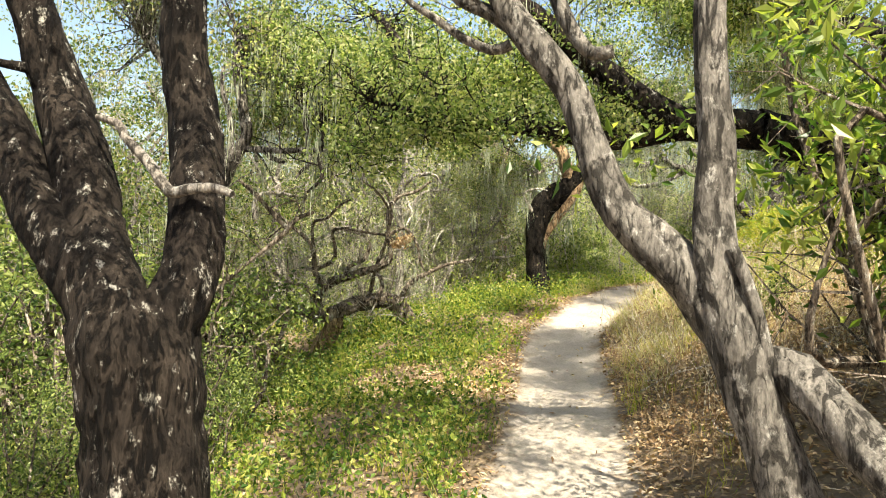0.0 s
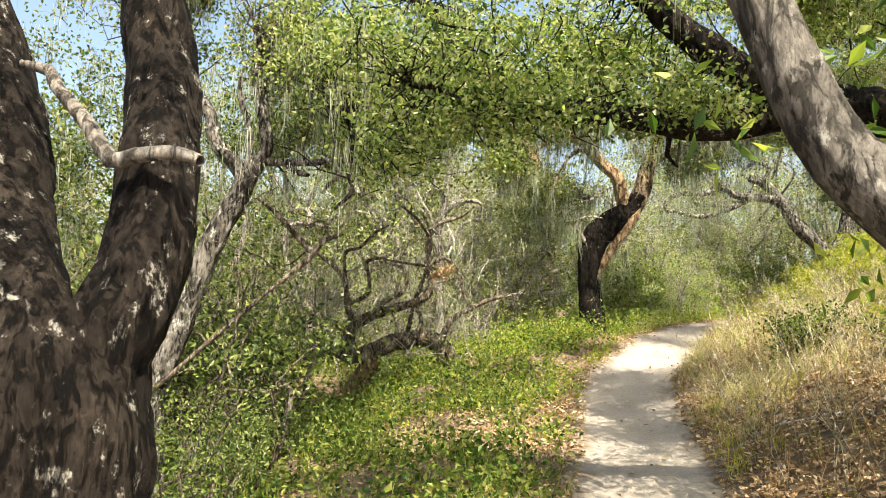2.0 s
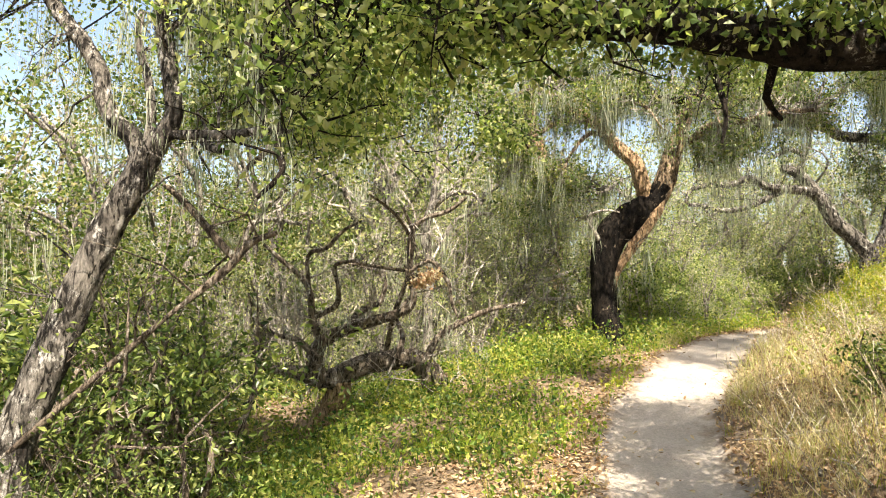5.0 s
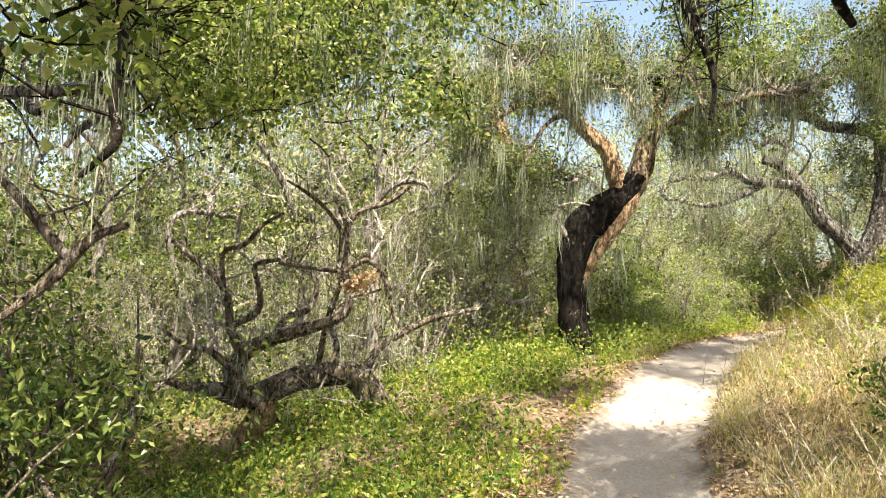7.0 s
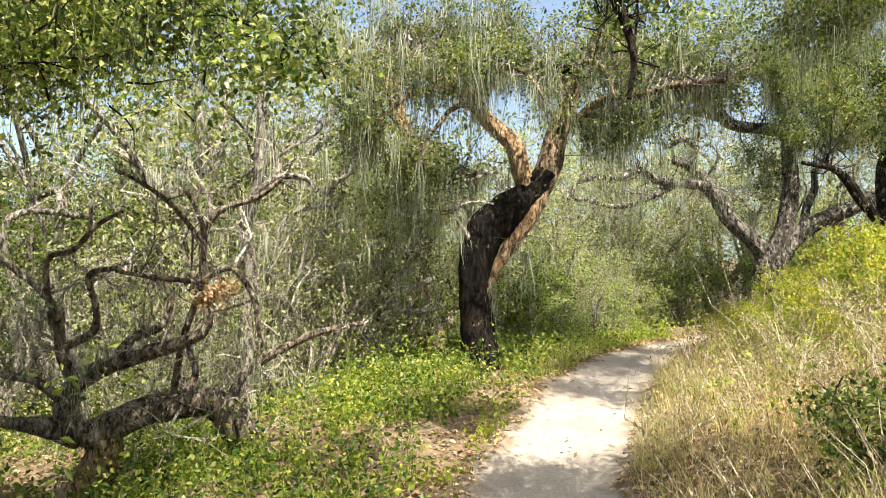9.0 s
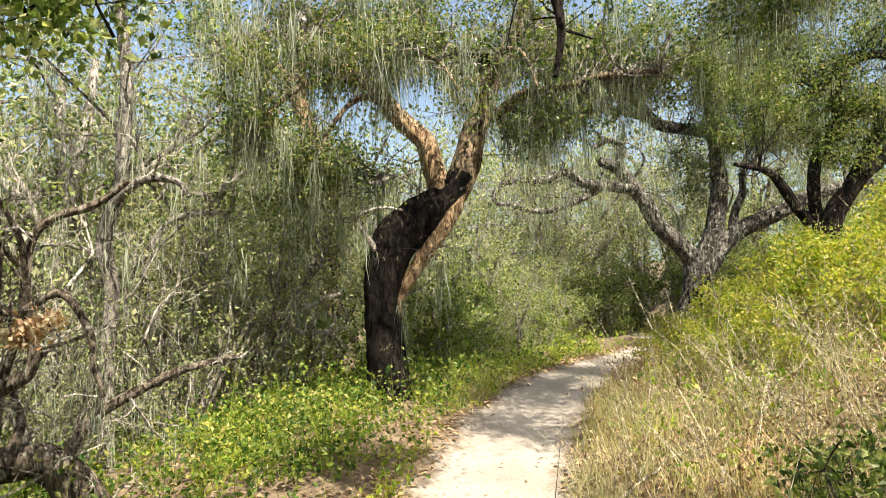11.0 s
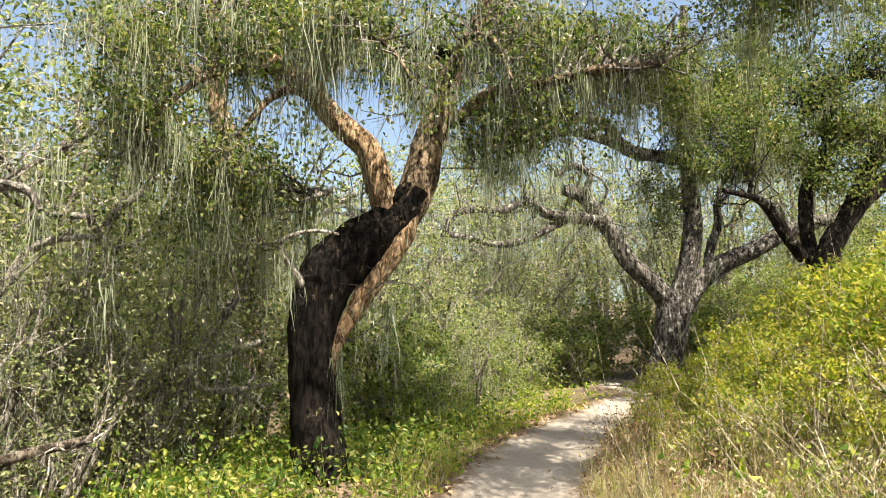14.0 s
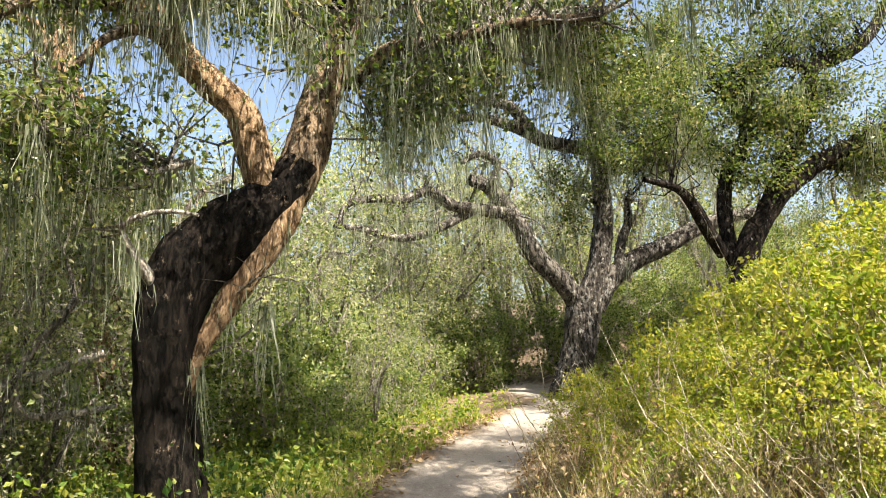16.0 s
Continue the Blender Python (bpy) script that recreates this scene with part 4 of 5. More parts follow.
tree(17, "spreading_oak", "grey spreading oak with long crooked bare limbs", FAR, BARK_MOTTLED,
     [(6.3, 18.5, 6.3, 0.8, 0.9, 0.75, 264), (7.1, 18.5, 7.1, 0.8, 0.8, 0.5, 132), (7.3, 18.4, 5.5, 0.7, 0.7, 0.5, 132), (4.4, 18.3, 7.1, 1.2, 0.9, 0.35, 88), (5.3, 18.6, 4.6, 0.5, 0.5, 0.55, 40), (2.9, 18.0, 5.3, 0.7, 0.6, 0.4, 57), (5.4, 17.9, 6.2, 0.8, 0.6, 0.7, 170), (6.6, 18.1, 5.4, 0.6, 0.6, 0.5, 110), (5.7, 18.0, 5.1, 0.4, 0.4, 0.4, 40), (3.6, 17.9, 6.3, 0.9, 0.6, 0.4, 90)],
     moss=900, moss_long=1.1, twigs=(5.0, 0.7, 0.012, 1), leaf=(0.05, 0.03))
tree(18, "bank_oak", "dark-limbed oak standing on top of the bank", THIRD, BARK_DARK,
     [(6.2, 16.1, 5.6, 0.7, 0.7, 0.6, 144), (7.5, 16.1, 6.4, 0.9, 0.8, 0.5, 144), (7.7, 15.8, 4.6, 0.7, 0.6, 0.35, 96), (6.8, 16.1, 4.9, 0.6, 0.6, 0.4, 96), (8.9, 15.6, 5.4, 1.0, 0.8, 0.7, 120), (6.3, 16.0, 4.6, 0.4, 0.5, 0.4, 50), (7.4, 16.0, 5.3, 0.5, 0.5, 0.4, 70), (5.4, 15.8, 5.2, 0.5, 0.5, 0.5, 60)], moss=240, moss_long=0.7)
tree(19, "fallen_oak", "low gnarled oak with a dark trunk arching level", LOG, TWIG_DARK,
     [(-2.6, 11.2, 2.3, 1.0, 0.6, 0.5, 30)], twigs=(2.4, 0.7, 0.014, 2), thin=0.2, mats={1: BARK_TAN}, per=14, leaf_mat=LEAF_GREY, moss=60, moss_long=0.35, twig_mat=TWIG_PALE)
tree(20, "pale_snag", "bare pale grey tree with thin upright limbs", PALE, TWIG_PALE, twigs=(4, 0.9, 0.012, 2), thin=0.3, moss=60, moss_long=0.5)
tree(21, "slim_tree", "slim bare grey-green stem in the thicket", SLIM, BARK_GREY, [(-2.1, 12.8, 5.6, 1.1, 0.8, 0.5, 64)], twigs=(3, 0.9, 0.012, 2), thin=0.3, moss=80, twig_mat=TWIG_PALE)
tree(22, "dead_branch_tree", "dead crooked branches with a rust-coloured leaf tuft", DEAD, TWIG_DARK, [(-1.6, 10.3, 2.15, 0.16, 0.1, 0.1, 9)], leaf_mat=RUST, radius=0.05, twigs=(4, 0.5, 0.007, 1), thin=0.3, rooted=False)
tree(23, "slanting_sapling", "thin slanting grey-brown sapling among the shrubs", SLANT, TWIG_DARK, twigs=(4, 0.6, 0.01, 1), thin=0.3, rooted=False)
tree(24, "leaning_dead_limb", "pale dead limb propped across the thicket", PROP, TWIG_PALE, twigs=(3, 0.7, 0.012, 2), thin=0.3, moss=40, moss_long=0.4, rooted=False)
# Added tree outside the view; its crown only casts dappled shade on the trail.
SHADE = [("trunk", [(6.3, 10.4, 3.4, 0.24), (6.0, 10.5, 4.0, 0.2), (5.5, 10.6, 4.6, 0.17), (5.0, 10.8, 5.0, 0.14)]),
         ("limb", [(5.2, 10.7, 4.85, 0.12), (4.4, 10.9, 5.25, 0.1), (3.7, 11.0, 5.4, 0.08), (3.0, 11.1, 5.5, 0.06), (2.2, 11.1, 5.65, 0.04), (1.3, 11.2, 5.7, 0.02)]),
         ("limb", [(5.2, 10.7, 4.9, 0.11), (4.8, 11.5, 5.5, 0.08), (4.6, 12.2, 5.8, 0.05)])]
tree(25, "shade_oak", "unseen oak added beside the view to shade the trail", SHADE, BARK_DARK,
     [(3.4, 11.0, 5.5, 0.9, 0.9, 0.4, 140), (2.7, 10.6, 5.5, 0.6, 0.6, 0.3, 70), (2.6, 9.7, 5.4, 0.7, 0.6, 0.3, 90), (4.6, 12.0, 5.8, 1.0, 0.9, 0.4, 80), (3.2, 12.0, 5.6, 0.7, 0.8, 0.35, 70), (1.9, 11.1, 5.8, 0.5, 0.6, 0.3, 35)], moss=120, moss_long=0.5)

# ---- shrubs and thicket ----
def shrub(seed, name, label, height, spread, stems, count, per, radius, leaf, leaf_mat, twig_mat, depth=1, moss=0, moss_long=0.5, low=0.15, upright=0.8, shoots=4.0, stem_mat=None, group="", category="shrub", twig=0.011, stem=1.0):
    """A bush round the origin: stems that fan out, twigs, clumps of leaves, moss."""
    rng = np.random.default_rng(seed)
    top = tagged(new(name), label, category, group)
    lines = []
    for k in range(stems):
        a = rng.uniform(0, 6.283)
        out = np.array((np.cos(a), np.sin(a), 0)) * rng.uniform(0.2, 1.0) * spread * 0.8
        tip = out + (0, 0, height * rng.uniform(0.55, 0.95))
        mid = out * 0.35 * rng.uniform(0.5, 1.6) + (0, 0, tip[2] * upright * 0.6) + rng.normal(size=3) * 0.1 * height
        r = stem * (0.012 + 0.012 * height * rng.uniform(0.4, 1.0))
        lines.append(smoothed([(out[0] * 0.1, out[1] * 0.1, -0.1, r), (*mid, r * 0.7), (*(0.5 * mid + 0.5 * tip + rng.normal(size=3) * 0.08 * height), r * 0.5), (*tip, 0.004)], 0.18))
    for line in lines:
        v, f = tube_arrays([line], 5, rng, 0.06)
        mesh_object("stem", v, f, stem_mat or twig_mat, top, True)
    tl = sprouts(rng, lines, shoots, height * 0.28, twig, depth, 0.3, 1.0)
    tips = np.array([l[-1][:3] for l in tl] + [l[-1][:3] for l in lines])
    if count:
        pick = tips[rng.integers(0, len(tips), count)]
        pick = pick + rng.normal(size=pick.shape) * 0.1 * spread
        pick = pick[pick[:, 2] > low * height]
        places = np.concatenate([m + rng.normal(size=(max(1, int(per * rng.gamma(2, 0.5))), 3)) * (1, 1, 0.6) * radius for m in pick])
        v, f = leaf_arrays(rng, places, *leaf)
        mesh_object("foliage", v, f, leaf_mat, top)
    v, f = tube_arrays(tl, 3)
    tagged(mesh_object("brushwood", v, f, twig_mat, top), kind="stuff")
    if moss:
        pool = np.array([p[:3] for l in tl for p in l[1:4]])
        pool = pool[pool[:, 2] > height * 0.3]
        hang_moss("moss", rng, top, pool[rng.integers(0, len(pool), moss)], moss_long, MOSS)
    return top


def settle(ob, x, y, turn=0.0, size=1.0, sink=0.04):
    return pose(x, y, float(land(x, y)[0]) - sink, 0, 0, turn) @ Matrix.Diagonal((size, size, size, 1))


def scatter(first, spots, seed):
    """The first bush at the first spot, copies of it at the others: x, y, size."""
    rng = np.random.default_rng(seed)
    for n, (x, y, size) in enumerate(spots):
        m = settle(first, x, y, rng.uniform(0, 360), size)
        if n:
            copy_thing(first, m)
        else:
            first.matrix_basis = m


def strewn(seed, n, xs, ys, sizes, keep=None):
    """Uneven spots in a stretch of ground, none on the trail."""
    rng, out = np.random.default_rng(seed), []
    while len(out) < n:
        x, y = rng.uniform(*xs), rng.uniform(*ys)
        if land(x, y)[1] < 0.05 and (keep is None or keep(x, y)):
            out.append((x, y, rng.uniform(*sizes)))
    return out


def off_trail(x, y):
    return x - float(np.interp(min(y, 18), BEND_Y, BEND_X))


bare = shrub(31, "thicket_tree", "low pale-twigged tree with small grey-green leaves", 3.0, 1.5, 9, 210, 17, 0.13, (0.05, 0.028), LEAF_GREY, TWIG_PALE, 2, 40, 0.5, 0.12, shoots=1.5, stem_mat=BARK_GREY, group="thicket trees", category="tree")
scatter(bare, strewn(41, 27, (-8, -0.9), (12.0, 18.5), (0.8, 1.25), lambda x, y: off_trail(x, y) < -2.2 and not (-3.9 < x < -1.0 and y < 13.0)) + [(2.0, 16.3, 0.5), (2.6, 17.5, 0.6), (-1.2, 14.0, 0.6), (-1.9, 13.5, 0.55), (-0.8, 15.0, 0.6), (-2.7, 13.3, 0.65), (-1.6, 14.9, 0.8), (-3.4, 12.6, 0.75), (-2.3, 12.5, 0.6), (-4.5, 11.9, 0.8)], 51)
bare2 = shrub(32, "moss_hung_tree", "grey twiggy tree hung with pale moss", 3.6, 1.6, 7, 230, 20, 0.16, (0.055, 0.032), LEAF_GREY, TWIG_PALE, 2, 64, 0.7, 0.2, shoots=1.4, stem_mat=BARK_GREY, group="thicket trees", category="tree")
scatter(bare2, strewn(42, 14, (-8, -0.5), (13.5, 21), (0.9, 1.25), lambda x, y: off_trail(x, y) < -2.6) + [(1.5, 17.4, 0.62), (2.6, 18.9, 0.66), (0.4, 16.8, 0.66), (4.0, 20.4, 0.64), (6.3, 21.5, 0.75), (-0.6, 18.2, 0.8), (2.4, 20.6, 1.0), (3.6, 21.6, 1.05), (4.9, 22.4, 1.1), (6.2, 23.4, 1.15), (7.6, 22.6, 1.0), (8.8, 23.4, 1.05), (4.2, 24.0, 1.3), (1.2, 20.2, 1.0), (10.2, 22.4, 1.0), (0.1, 15.9, 0.85)], 52)
dense = shrub(33, "leafy_shrub", "dense green shrub of small oval leaves", 2.0, 1.1, 9, 180, 32, 0.105, (0.07, 0.042), LEAF_MID, TWIG_PALE, 1, 25, 0.45, 0.02, shoots=2.6, group="leafy shrubs")
scatter(dense, [(1.0, 16.0, 0.85), (1.7, 16.9, 0.85), (0.2, 15.2, 0.6), (2.6, 17.9, 0.8), (3.2, 18.9, 0.75), (-0.8, 15.6, 0.75), (4.3, 19.6, 0.85), (5.8, 20.2, 0.85), (6.6, 18.6, 0.7), (7.4, 17.2, 0.75), (8.6, 16.4, 0.8), (6.2, 17.0, 0.55), (1.3, 15.4, 0.5), (2.2, 16.6, 0.5), (2.0, 17.6, 0.9), (1.2, 17.2, 0.95), (3.6, 19.6, 0.9), (5.0, 20.6, 0.9), (6.6, 20.0, 0.75), (7.4, 19.2, 0.75), (8.2, 18.2, 0.7), (6.0, 19.2, 0.55), (0.4, 16.2, 0.8), (7.9, 20.6, 0.8), (9.2, 19.6, 0.75)]
        + strewn(43, 14, (-9, -1), (13, 21), (0.5, 0.95), lambda x, y: off_trail(x, y) < -3.0) + strewn(48, 10, (5.5, 14), (19, 27), (0.55, 0.85)), 53)
green = shrub(34, "bright_leaved_shrub", "sunlit green shrub with small oval leaves", 1.8, 1.0, 9, 180, 24, 0.12, (0.06, 0.027), LEAF_SHRUB, TWIG_DARK, 1, 0, 0.5, 0.05, shoots=3.0, group="leafy shrubs")
scatter(green, [(-2.75, 7.9, 1.05), (-2.6, 6.6, 0.55), (-3.6, 6.1, 0.6), (-3.4, 8.2, 1.15), (-4.4, 7.4, 1.4), (-4.1, 8.9, 1.2), (-3.1, 5.2, 0.6), (-2.8, 4.4, 0.6), (-4.4, 4.8, 1.0), (-5.2, 5.9, 1.3), (-5.6, 8.2, 1.3), (-5.2, 9.9, 1.1), (-6.6, 9.0, 1.4), (-3.4, 3.4, 0.9), (-6.8, 6.6, 1.5), (-6.5, 11.5, 1.2), (-2.4, 5.7, 0.6), (-4.6, 11.2, 0.8)], 54)
yellow = shrub(35, "yellow_green_bush", "sunlit yellow-green bush with dry stalks", 1.0, 0.6, 12, 120, 24, 0.075, (0.055, 0.034), LEAF_YELLOW, STALK, 1, 0, 0.5, 0.1, shoots=4.0, twig=0.005, stem=0.4, group="bank bushes")
scatter(yellow, [(3.5, 11.6, 0.8), (3.3, 12.4, 0.7), (4.0, 12.6, 0.95), (4.6, 11.9, 1.0), (3.5, 13.3, 0.75), (4.4, 13.7, 0.9), (5.2, 13.0, 1.1), (4.4, 10.9, 0.9), (5.2, 14.7, 0.9), (4.4, 14.9, 0.65), (5.9, 14.2, 1.0), (6.4, 15.2, 0.9), (3.7, 14.3, 0.55), (6.3, 12.8, 1.1), (5.4, 11.9, 1.0), (4.4, 9.6, 0.8), (3.7, 8.6, 0.7), (2.9, 12.9, 0.5), (3.0, 11.9, 0.55), (3.2, 13.9, 0.6), (2.9, 10.9, 0.45), (4.0, 11.5, 0.8), (3.7, 10.2, 0.7), (4.9, 13.9, 1.0), (5.6, 13.5, 1.15), (2.7, 8.7, 0.45), (3.1, 9.7, 0.5), (3.4, 14.9, 0.5), (4.0, 15.6, 0.6), (5.1, 15.6, 0.7), (3.0, 11.3, 0.7), (3.4, 10.9, 0.75), (2.7, 11.9, 0.6), (3.6, 11.9, 0.85), (2.6, 12.7, 0.5), (3.1, 12.3, 0.7), (3.9, 13.2, 0.8)], 55)
brush = shrub(36, "dry_brush", "tangle of dry tan stalks on the bank", 0.62, 0.6, 20, 50, 9, 0.08, (0.03, 0.016), DRY, STALK, 1, 0, 0.5, 0.05, shoots=8.0, twig=0.0032, stem=0.28, group="bank brush")
scatter(brush, [(2.3, 8.4, 0.8), (2.7, 9.2, 0.9), (2.4, 9.9, 0.8), (2.9, 10.5, 0.9), (2.5, 10.9, 0.7), (2.9, 11.3, 0.9), (3.4, 9.3, 1.0), (2.2, 7.5, 0.7), (2.9, 7.9, 1.0), (3.3, 11.7, 0.9), (3.8, 10.8, 1.0), (2.5, 6.8, 0.7), (4.2, 11.6, 1.0), (3.1, 12.6, 0.8), (3.9, 9.9, 1.0), (2.0, 9.2, 0.5), (2.6, 12.0, 0.7), (3.4, 10.3, 0.9), (3.6, 12.0, 0.9), (2.9, 13.2, 0.6), (4.7, 12.5, 0.9), (1.9, 8.0, 0.5), (2.1, 8.9, 0.6), (1.9, 10.1, 0.5), (2.3, 9.4, 0.7), (2.2, 11.4, 0.6), (3.0, 8.8, 0.9), (3.1, 9.9, 0.9), (2.6, 7.3, 0.7), (2.5, 8.0, 0.7), (4.3, 10.4, 0.9), (3.5, 11.1, 0.8), (2.4, 10.4, 0.9), (2.7, 11.6, 1.0), (3.1, 10.9, 1.1), (2.2, 10.8, 0.7), (3.3, 12.1, 1.0), (2.6, 9.6, 0.9), (3.7, 11.5, 1.1), (2.0, 6.3, 0.6), (2.4, 5.9, 0.7), (2.8, 6.4, 0.8), (1.8, 7.0, 0.5)], 56)
low = shrub(40, "low_bank_shrub", "small dark green shrub on the dry bank", 0.6, 0.34, 9, 70, 14, 0.06, (0.042, 0.026), LEAF_SHRUB, TWIG_DARK, 1, 0, 0.5, 0.05, shoots=6.0, twig=0.005, stem=0.5, group="bank shrubs")
scatter(low, [(2.0, 8.9, 1.0), (2.25, 8.55, 0.9), (2.15, 9.3, 0.7), (2.5, 7.7, 0.8)], 60)
canes = shrub(37, "cane_shrub", "upright brown canes with large green leaves", 3.4, 0.9, 20, 420, 10, 0.16, (0.10, 0.04), LEAF_BRIGHT, TWIG_DARK, 1, 0, 0.5, 0.3, 1.2, shoots=1.5, group="cane shrubs")
scatter(canes, [(1.85, 3.4, 0.8), (2.4, 4.1, 0.9), (2.8, 3.5, 0.95), (3.1, 5.0, 0.8), (3.4, 4.4, 1.0)], 57)
far = strewn(44, 28, (-36, -2), (21, 44), (1.0, 1.6)) + strewn(47, 24, (-2, 30), (22.5, 46), (0.55, 0.9))
far += strewn(45, 16, (-26, -9), (5, 24), (1.1, 1.7)) + strewn(46, 8, (10, 26), (10, 24), (0.6, 0.9))
wood = shrub(38, "distant_oak", "grey-green oak in the wood beyond the trail", 3.0, 1.7, 6, 150, 22, 0.22, (0.10, 0.06), LEAF_OAK, TWIG_DARK, 1, 12, 0.6, 0.03, shoots=2.0, group="distant oaks", category="tree")
scatter(wood, far, 58)
tall = shrub(39, "tall_thicket_oak", "tall grey-limbed oak of the thicket with small leaves", 6.0, 2.1, 6, 330, 24, 0.16, (0.07, 0.042), LEAF_OAK, TWIG_PALE, 2, 50, 0.7, 0.3, 1.0, shoots=1.1, stem_mat=BARK_GREY, group="thicket oaks", category="tree")
scatter(tall, [(-5.2, 14.2, 0.95), (-3.4, 15.6, 0.9), (-5.6, 11.6, 0.85), (-4.2, 13.6, 0.8), (-7.4, 13.4, 1.1), (-7.0, 15.8, 1.1), (-4.6, 17.6, 1.0), (-6.6, 11.4, 0.9), (-8.6, 12.9, 1.1), (-2.6, 19.0, 0.9), (-9.4, 18.5, 1.2), (-6.0, 21.0, 1.15), (-11.5, 10.5, 1.2), (-8.2, 8.2, 0.95), (0.8, 21.5, 0.62), (-1.0, 22.5, 0.75), (3.4, 23.0, 0.7), (5.6, 25.0, 0.8), (7.8, 25.4, 0.8), (2.2, 24.5, 0.85), (10.6, 18.5, 0.62), (9.6, 21.0, 0.5)], 59)

# ---- ground cover ----
def cover_spots(rng, n, xs, ys, density):
    """Places on the ground where density(d, x, y) says so; d is the distance from the trail's middle."""
    x, y = rng.uniform(*xs, n), rng.uniform(*ys, n)
    z, trail = land(x, y)
    d = x - np.interp(np.minimum(y, 18), BEND_Y, BEND_X)
    wave = 0.5 + 0.5 * np.sin(2.3 * x + 1.1 * np.sin(1.7 * y)) * np.sin(1.9 * y + 0.8 * x)
    ok = rng.uniform(size=n) < density(d, x, y, trail, wave)
    return np.stack([x, y, z], -1)[ok]


def flakes(name, label, seed, n, xs, ys, density, size, mat, lift=0.012):
    """Dead leaves lying about."""
    rng = np.random.default_rng(seed)
    p = cover_spots(rng, n, xs, ys, density)
    m = len(p)
    way = units(rng, m) * (1, 1, 0.35)
    way /= np.linalg.norm(way, axis=1, keepdims=True)
    side = np.cross(way, np.array((0, 0, 1.0)) + rng.normal(size=(m, 3)) * 0.35)
    side /= np.linalg.norm(side, axis=1, keepdims=True)
    s = rng.uniform(0.5, 1.4, (m, 1)) * size
    p = p + (0, 0, 1) * rng.uniform(0.002, lift, (m, 1))
    curl = np.array((0, 0, 1.0)) * s * rng.uniform(0.05, 0.3, (m, 1))
    v = np.stack([p - way * s, p + side * s * 0.5 + curl, p + way * s, p - side * s * 0.5 + curl], 1).reshape(-1, 3)
    return tagged(mesh_object(name, v, np.arange(4 * m).reshape(-1, 4), mat), label, "leaf litter", kind="stuff")


def blades(name, label, seed, n, xs, ys, density, long, wide, mat, lean=0.5):
    """Grass blades, in tufts."""
    rng = np.random.default_rng(seed)
    p = cover_spots(rng, n, xs, ys, density)
    p = np.repeat(p, 9, axis=0) + rng.normal(size=(len(p) * 9, 3)) * (0.035, 0.035, 0)
    m = len(p)
    way = rng.normal(size=(m, 3)) * (0.3, 0.3, 0) + (0, 0, 1)
    l = rng.uniform(0.35, 1.2, m) * long
    v, f = ribbon_arrays(rng, p, way, l, rng.uniform(0.6, 1.2, m) * wide, rng.uniform(0, lean, m) * l)
    return tagged(mesh_object(name, v, f, mat), label, "grass", kind="stuff")


def herbs(name, label, seed, n, xs, ys, density, tall, leaf, mat, per=16):
    """Low leafy plants: thin stalks with leaves round them."""
    rng = np.random.default_rng(seed)
    p = cover_spots(rng, n, xs, ys, density)
    h = rng.gamma(3.0, 0.25, len(p)) * tall
    q, hh = np.repeat(p, per, axis=0), np.repeat(h, per)
    up = rng.uniform(0.15, 1, len(q))
    q = q + rng.normal(size=q.shape) * (0.05, 0.05, 0) * (0.5 + up)[:, None] + np.stack([0 * up, 0 * up, up * hh], -1)
    v, f = leaf_arrays(rng, q, *leaf, droop=-0.1)
    st = np.repeat(p, 2, axis=0)
    sv, sf = ribbon_arrays(rng, st, rng.normal(size=(len(st), 3)) * (0.25, 0.25, 0) + (0, 0, 1), np.repeat(h, 2), np.full(len(st), 0.003), np.full(len(st), 0.03))
    return tagged(mesh_object(name, np.concatenate([v, sv]), np.concatenate([f, sf + len(v)]), mat), label, "plants", kind="stuff")


edge = lambda d, lo, hi: np.clip((d - lo) / (hi - lo), 0, 1)
flakes("leaf_litter", "dry brown oak leaves strewn beside the trail", 61, 150000, (-4.5, 5), (1.5, 17),
       lambda d, x, y, trail, w: (trail < 0.5) * np.where(d > 0, 0.95 - 0.6 * edge(y, 8.5, 12), 0.2 + 0.8 * np.exp(-((y - 8.2) / 1.2) ** 2) * np.exp(-((d + 1.1) / 1.1) ** 2) + 0.4 * np.exp(-((d + 0.7) / 0.25) ** 2)) + 0.012 * (trail > 0.3), 0.024, DEAD_LEAF, 0.035)
blades("dry_grass", "straw-coloured dry grass on the sunny bank", 62, 8000, (0.8, 6.5), (6.0, 15),
       lambda d, x, y, trail, w: (trail < 0.36) * edge(y, 6.6, 9.2) * (1 - 0.8 * edge(y, 12, 14)) * (0.25 + 0.75 * w) * np.exp(-0.5 * np.maximum(d - 2.5, 0)), 0.24, 0.0022, DRY, 1.1)
blades("trail_edge_grass", "green and straw grass tufts along the trail", 63, 3200, (-3.0, 4.5), (4.5, 17),
       lambda d, x, y, trail, w: (trail < 0.42) * (np.abs(d) < 1.3) * (0.06 + 0.9 * w**2), 0.17, 0.0026, LEAF_YELLOW)
herbs("trailside_plants", "low green leafy plants below the trail", 64, 15500, (-5.5, 2.2), (2.5, 17.5),
      lambda d, x, y, trail, w: (trail < 0.36) * (d < 0) * np.where(y < 9.2, edge(-d, 0.45, 0.8) * (1 - 0.85 * np.exp(-((y - 8.3) / 0.7) ** 2) * (d > -2.2)) * (0.1 + 0.9 * w), edge(-d, 0.7, 1.3) * (0.15 + 0.85 * w)), 0.27, (0.05, 0.03), LEAF_LOW, 15)
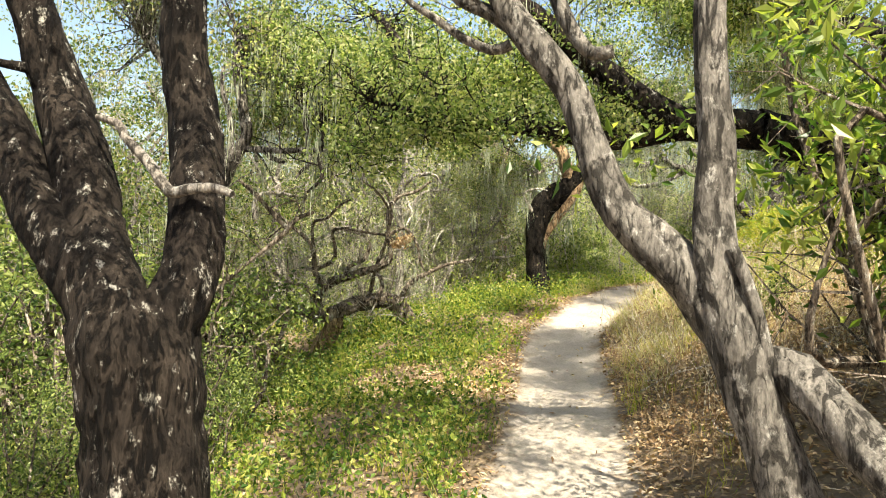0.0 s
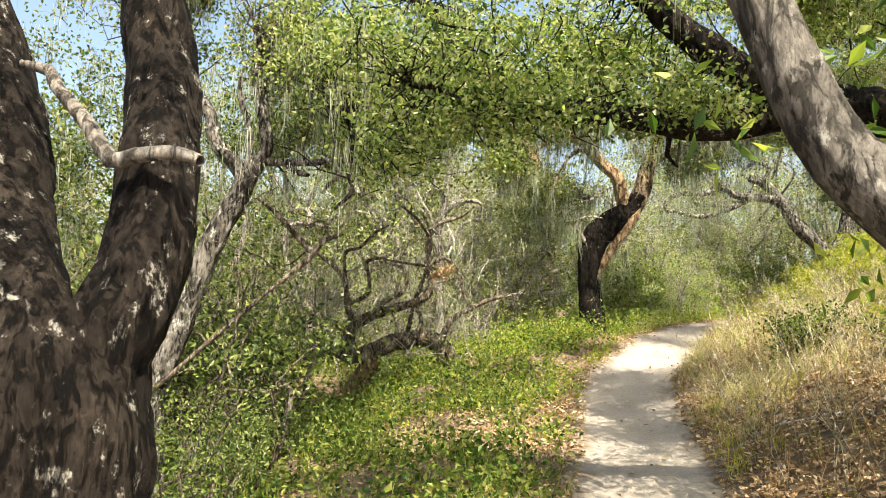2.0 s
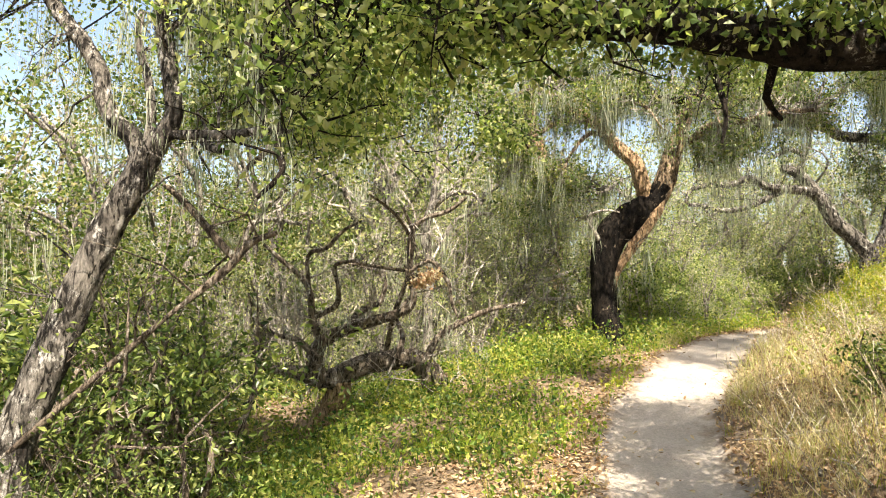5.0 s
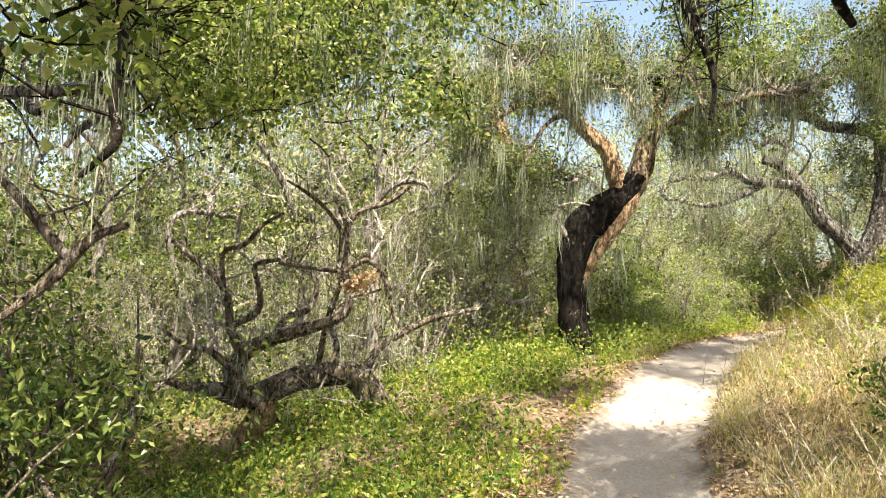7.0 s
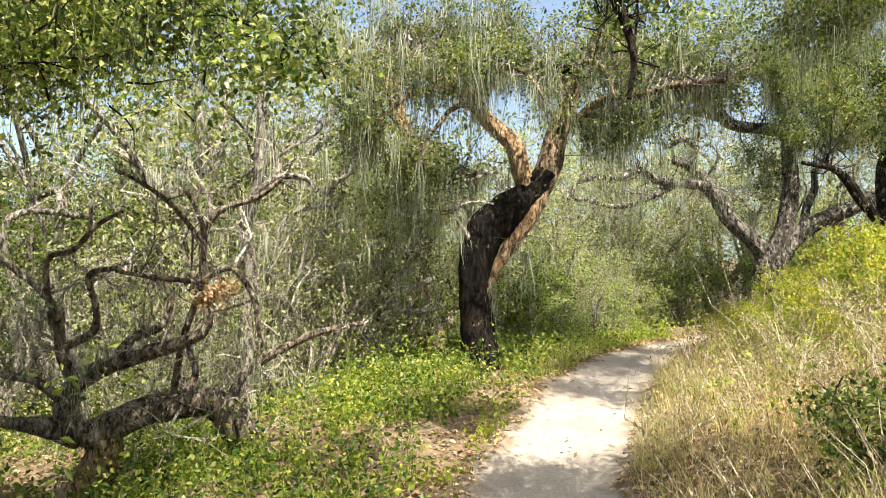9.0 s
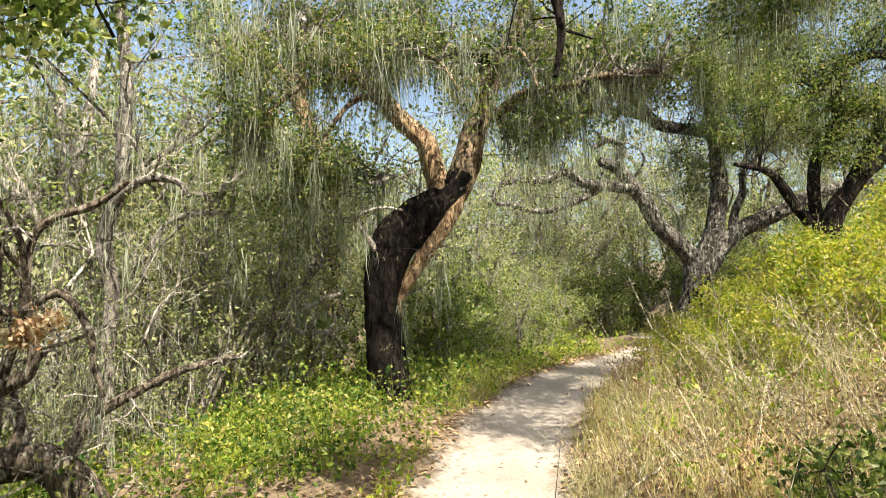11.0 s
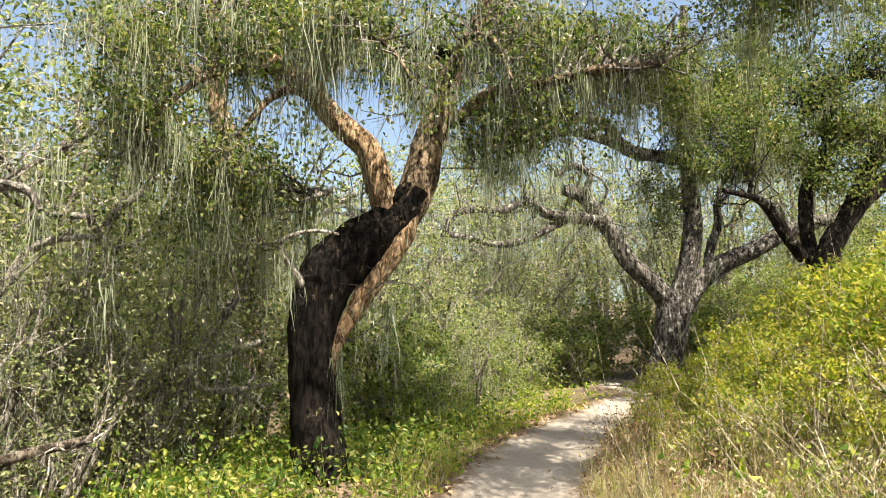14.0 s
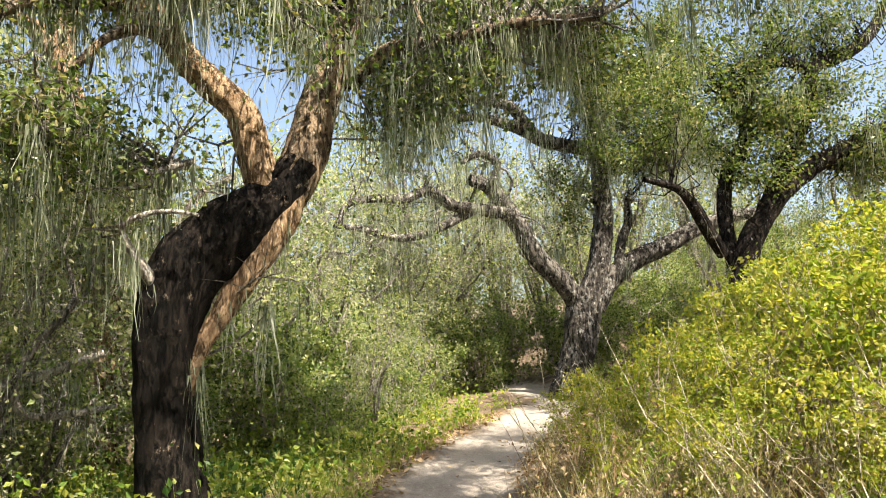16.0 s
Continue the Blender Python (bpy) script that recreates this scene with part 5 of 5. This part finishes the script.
herbs("sunny_weeds", "yellow-green weeds at the oak's foot and trail edge", 65, 3000, (-3.5, 4), (8.8, 18),
      lambda d, x, y, trail, w: (d < -0.5) * (d > -3.2) * (0.2 + 0.8 * w), 0.26, (0.045, 0.03), LEAF_LIME, 13)
herbs("bank_weeds", "yellow-green weeds on the bank", 66, 2900, (1.6, 7), (7.5, 17),
      lambda d, x, y, trail, w: (d > 0.9) * edge(y + 0.9 * d, 10.2, 13.0) * (0.15 + 0.85 * w), 0.28, (0.045, 0.03), LEAF_LIME, 12)
herbs("dry_weeds", "brown and tan dead weeds among the bank grass", 67, 3600, (1.0, 5.5), (4.8, 14),
      lambda d, x, y, trail, w: (d > 0.5) * (0.3 + 0.7 * (1 - w)), 0.26, (0.035, 0.016), DEAD_LEAF, 10)


def dry_stalks(seed, n, xs, ys):
    """Long thin dead stalks that lean this way and that."""
    rng = np.random.default_rng(seed)
    p = cover_spots(rng, n, xs, ys, lambda d, x, y, trail, w: (d > 0.75) * (0.25 + 0.75 * w))
    lines = []
    for q in p:
        lean = rng.normal(size=2) * 0.55
        long = rng.uniform(0.3, 0.85)
        way = np.array((*lean, 1.0)) / math.sqrt(1 + lean @ lean)
        bow = rng.normal(size=3) * 0.10 * long
        r = rng.uniform(0.0022, 0.0042)
        pts = [q + way * long * s + bow * s * (1 - s) * 2 - np.array((0, 0, 0.12 * long * s * s)) for s in (0, 0.35, 0.7, 1.0)]
        lines.append([(*pt, r * (1 - 0.6 * k / 3)) for k, pt in enumerate(pts)])
        for _ in range(rng.integers(0, 4)):
            k = rng.integers(1, 4)
            d = way + rng.normal(size=3) * 0.5
            lines.append([(*(pts[k] + d * long * 0.3 * s), r * 0.7 * (1 - 0.6 * s)) for s in (0, 0.5, 1.0)])
    v, f = tube_arrays(lines, 3)
    tagged(mesh_object("dry_stalks", v, f, STALK), "long pale dead stalks leaning out of the bank", "stalks", kind="stuff")


dry_stalks(68, 1250, (1.2, 5.5), (5.5, 14.5))


# Pale mound added in place of an unidentified bright patch beyond the thicket.
def pale_patch():
    rng = np.random.default_rng(70)
    bm = bmesh.new()
    bmesh.ops.create_icosphere(bm, subdivisions=4, radius=1.0)
    for v in bm.verts:
        k = 1 + 0.22 * noise.noise(v.co * 1.6) + 0.08 * noise.noise(v.co * 4.5)
        v.co = Vector((v.co.x * 0.62 * k, v.co.y * 0.4 * k, v.co.z * 0.3 * k))
    me = bpy.data.meshes.new("pale_patch")
    bm.to_mesh(me)
    bm.free()
    me.materials.append(PALE_MOTTLE)
    ob = new("pale_patch", me)
    ob.matrix_basis = settle(ob, -2.25, 17.6, 20, 1.0, -0.1)
    tagged(ob, "low pale grey mound standing in for a bright patch", "rock")


pale_patch()


def fallen_stick(seed, x, y, long, turn):
    rng = np.random.default_rng(seed)
    n = 7
    line = np.zeros((n, 4))
    line[:, 0] = np.linspace(-long / 2, long / 2, n)
    line[:, 1:3] = np.cumsum(rng.normal(size=(n, 2)) * 0.02, axis=0)
    line[:, 3] = np.linspace(0.011, 0.004, n)
    c, s = math.cos(radians(turn)), math.sin(radians(turn))
    gx, gy = x + c * line[:, 0] - s * line[:, 1], y + s * line[:, 0] + c * line[:, 1]
    pts = np.stack([gx, gy, land(gx, gy)[0] + 0.03 + np.abs(line[:, 2]) * 0.5, line[:, 3]], -1)
    v, f = tube_arrays([smoothed(pts, 0.04)], 6, rng, 0.08)
    tagged(mesh_object("fallen_stick", v, f, TWIG_PALE, None, True), "thin pale dead stick lying on the bank", "stick", "fallen sticks")


sticks = np.random.default_rng(80)
for k in range(22):
    fallen_stick(90 + k, sticks.uniform(1.15, 2.6), sticks.uniform(5.2, 10.5), sticks.uniform(0.3, 0.8), sticks.uniform(0, 180))
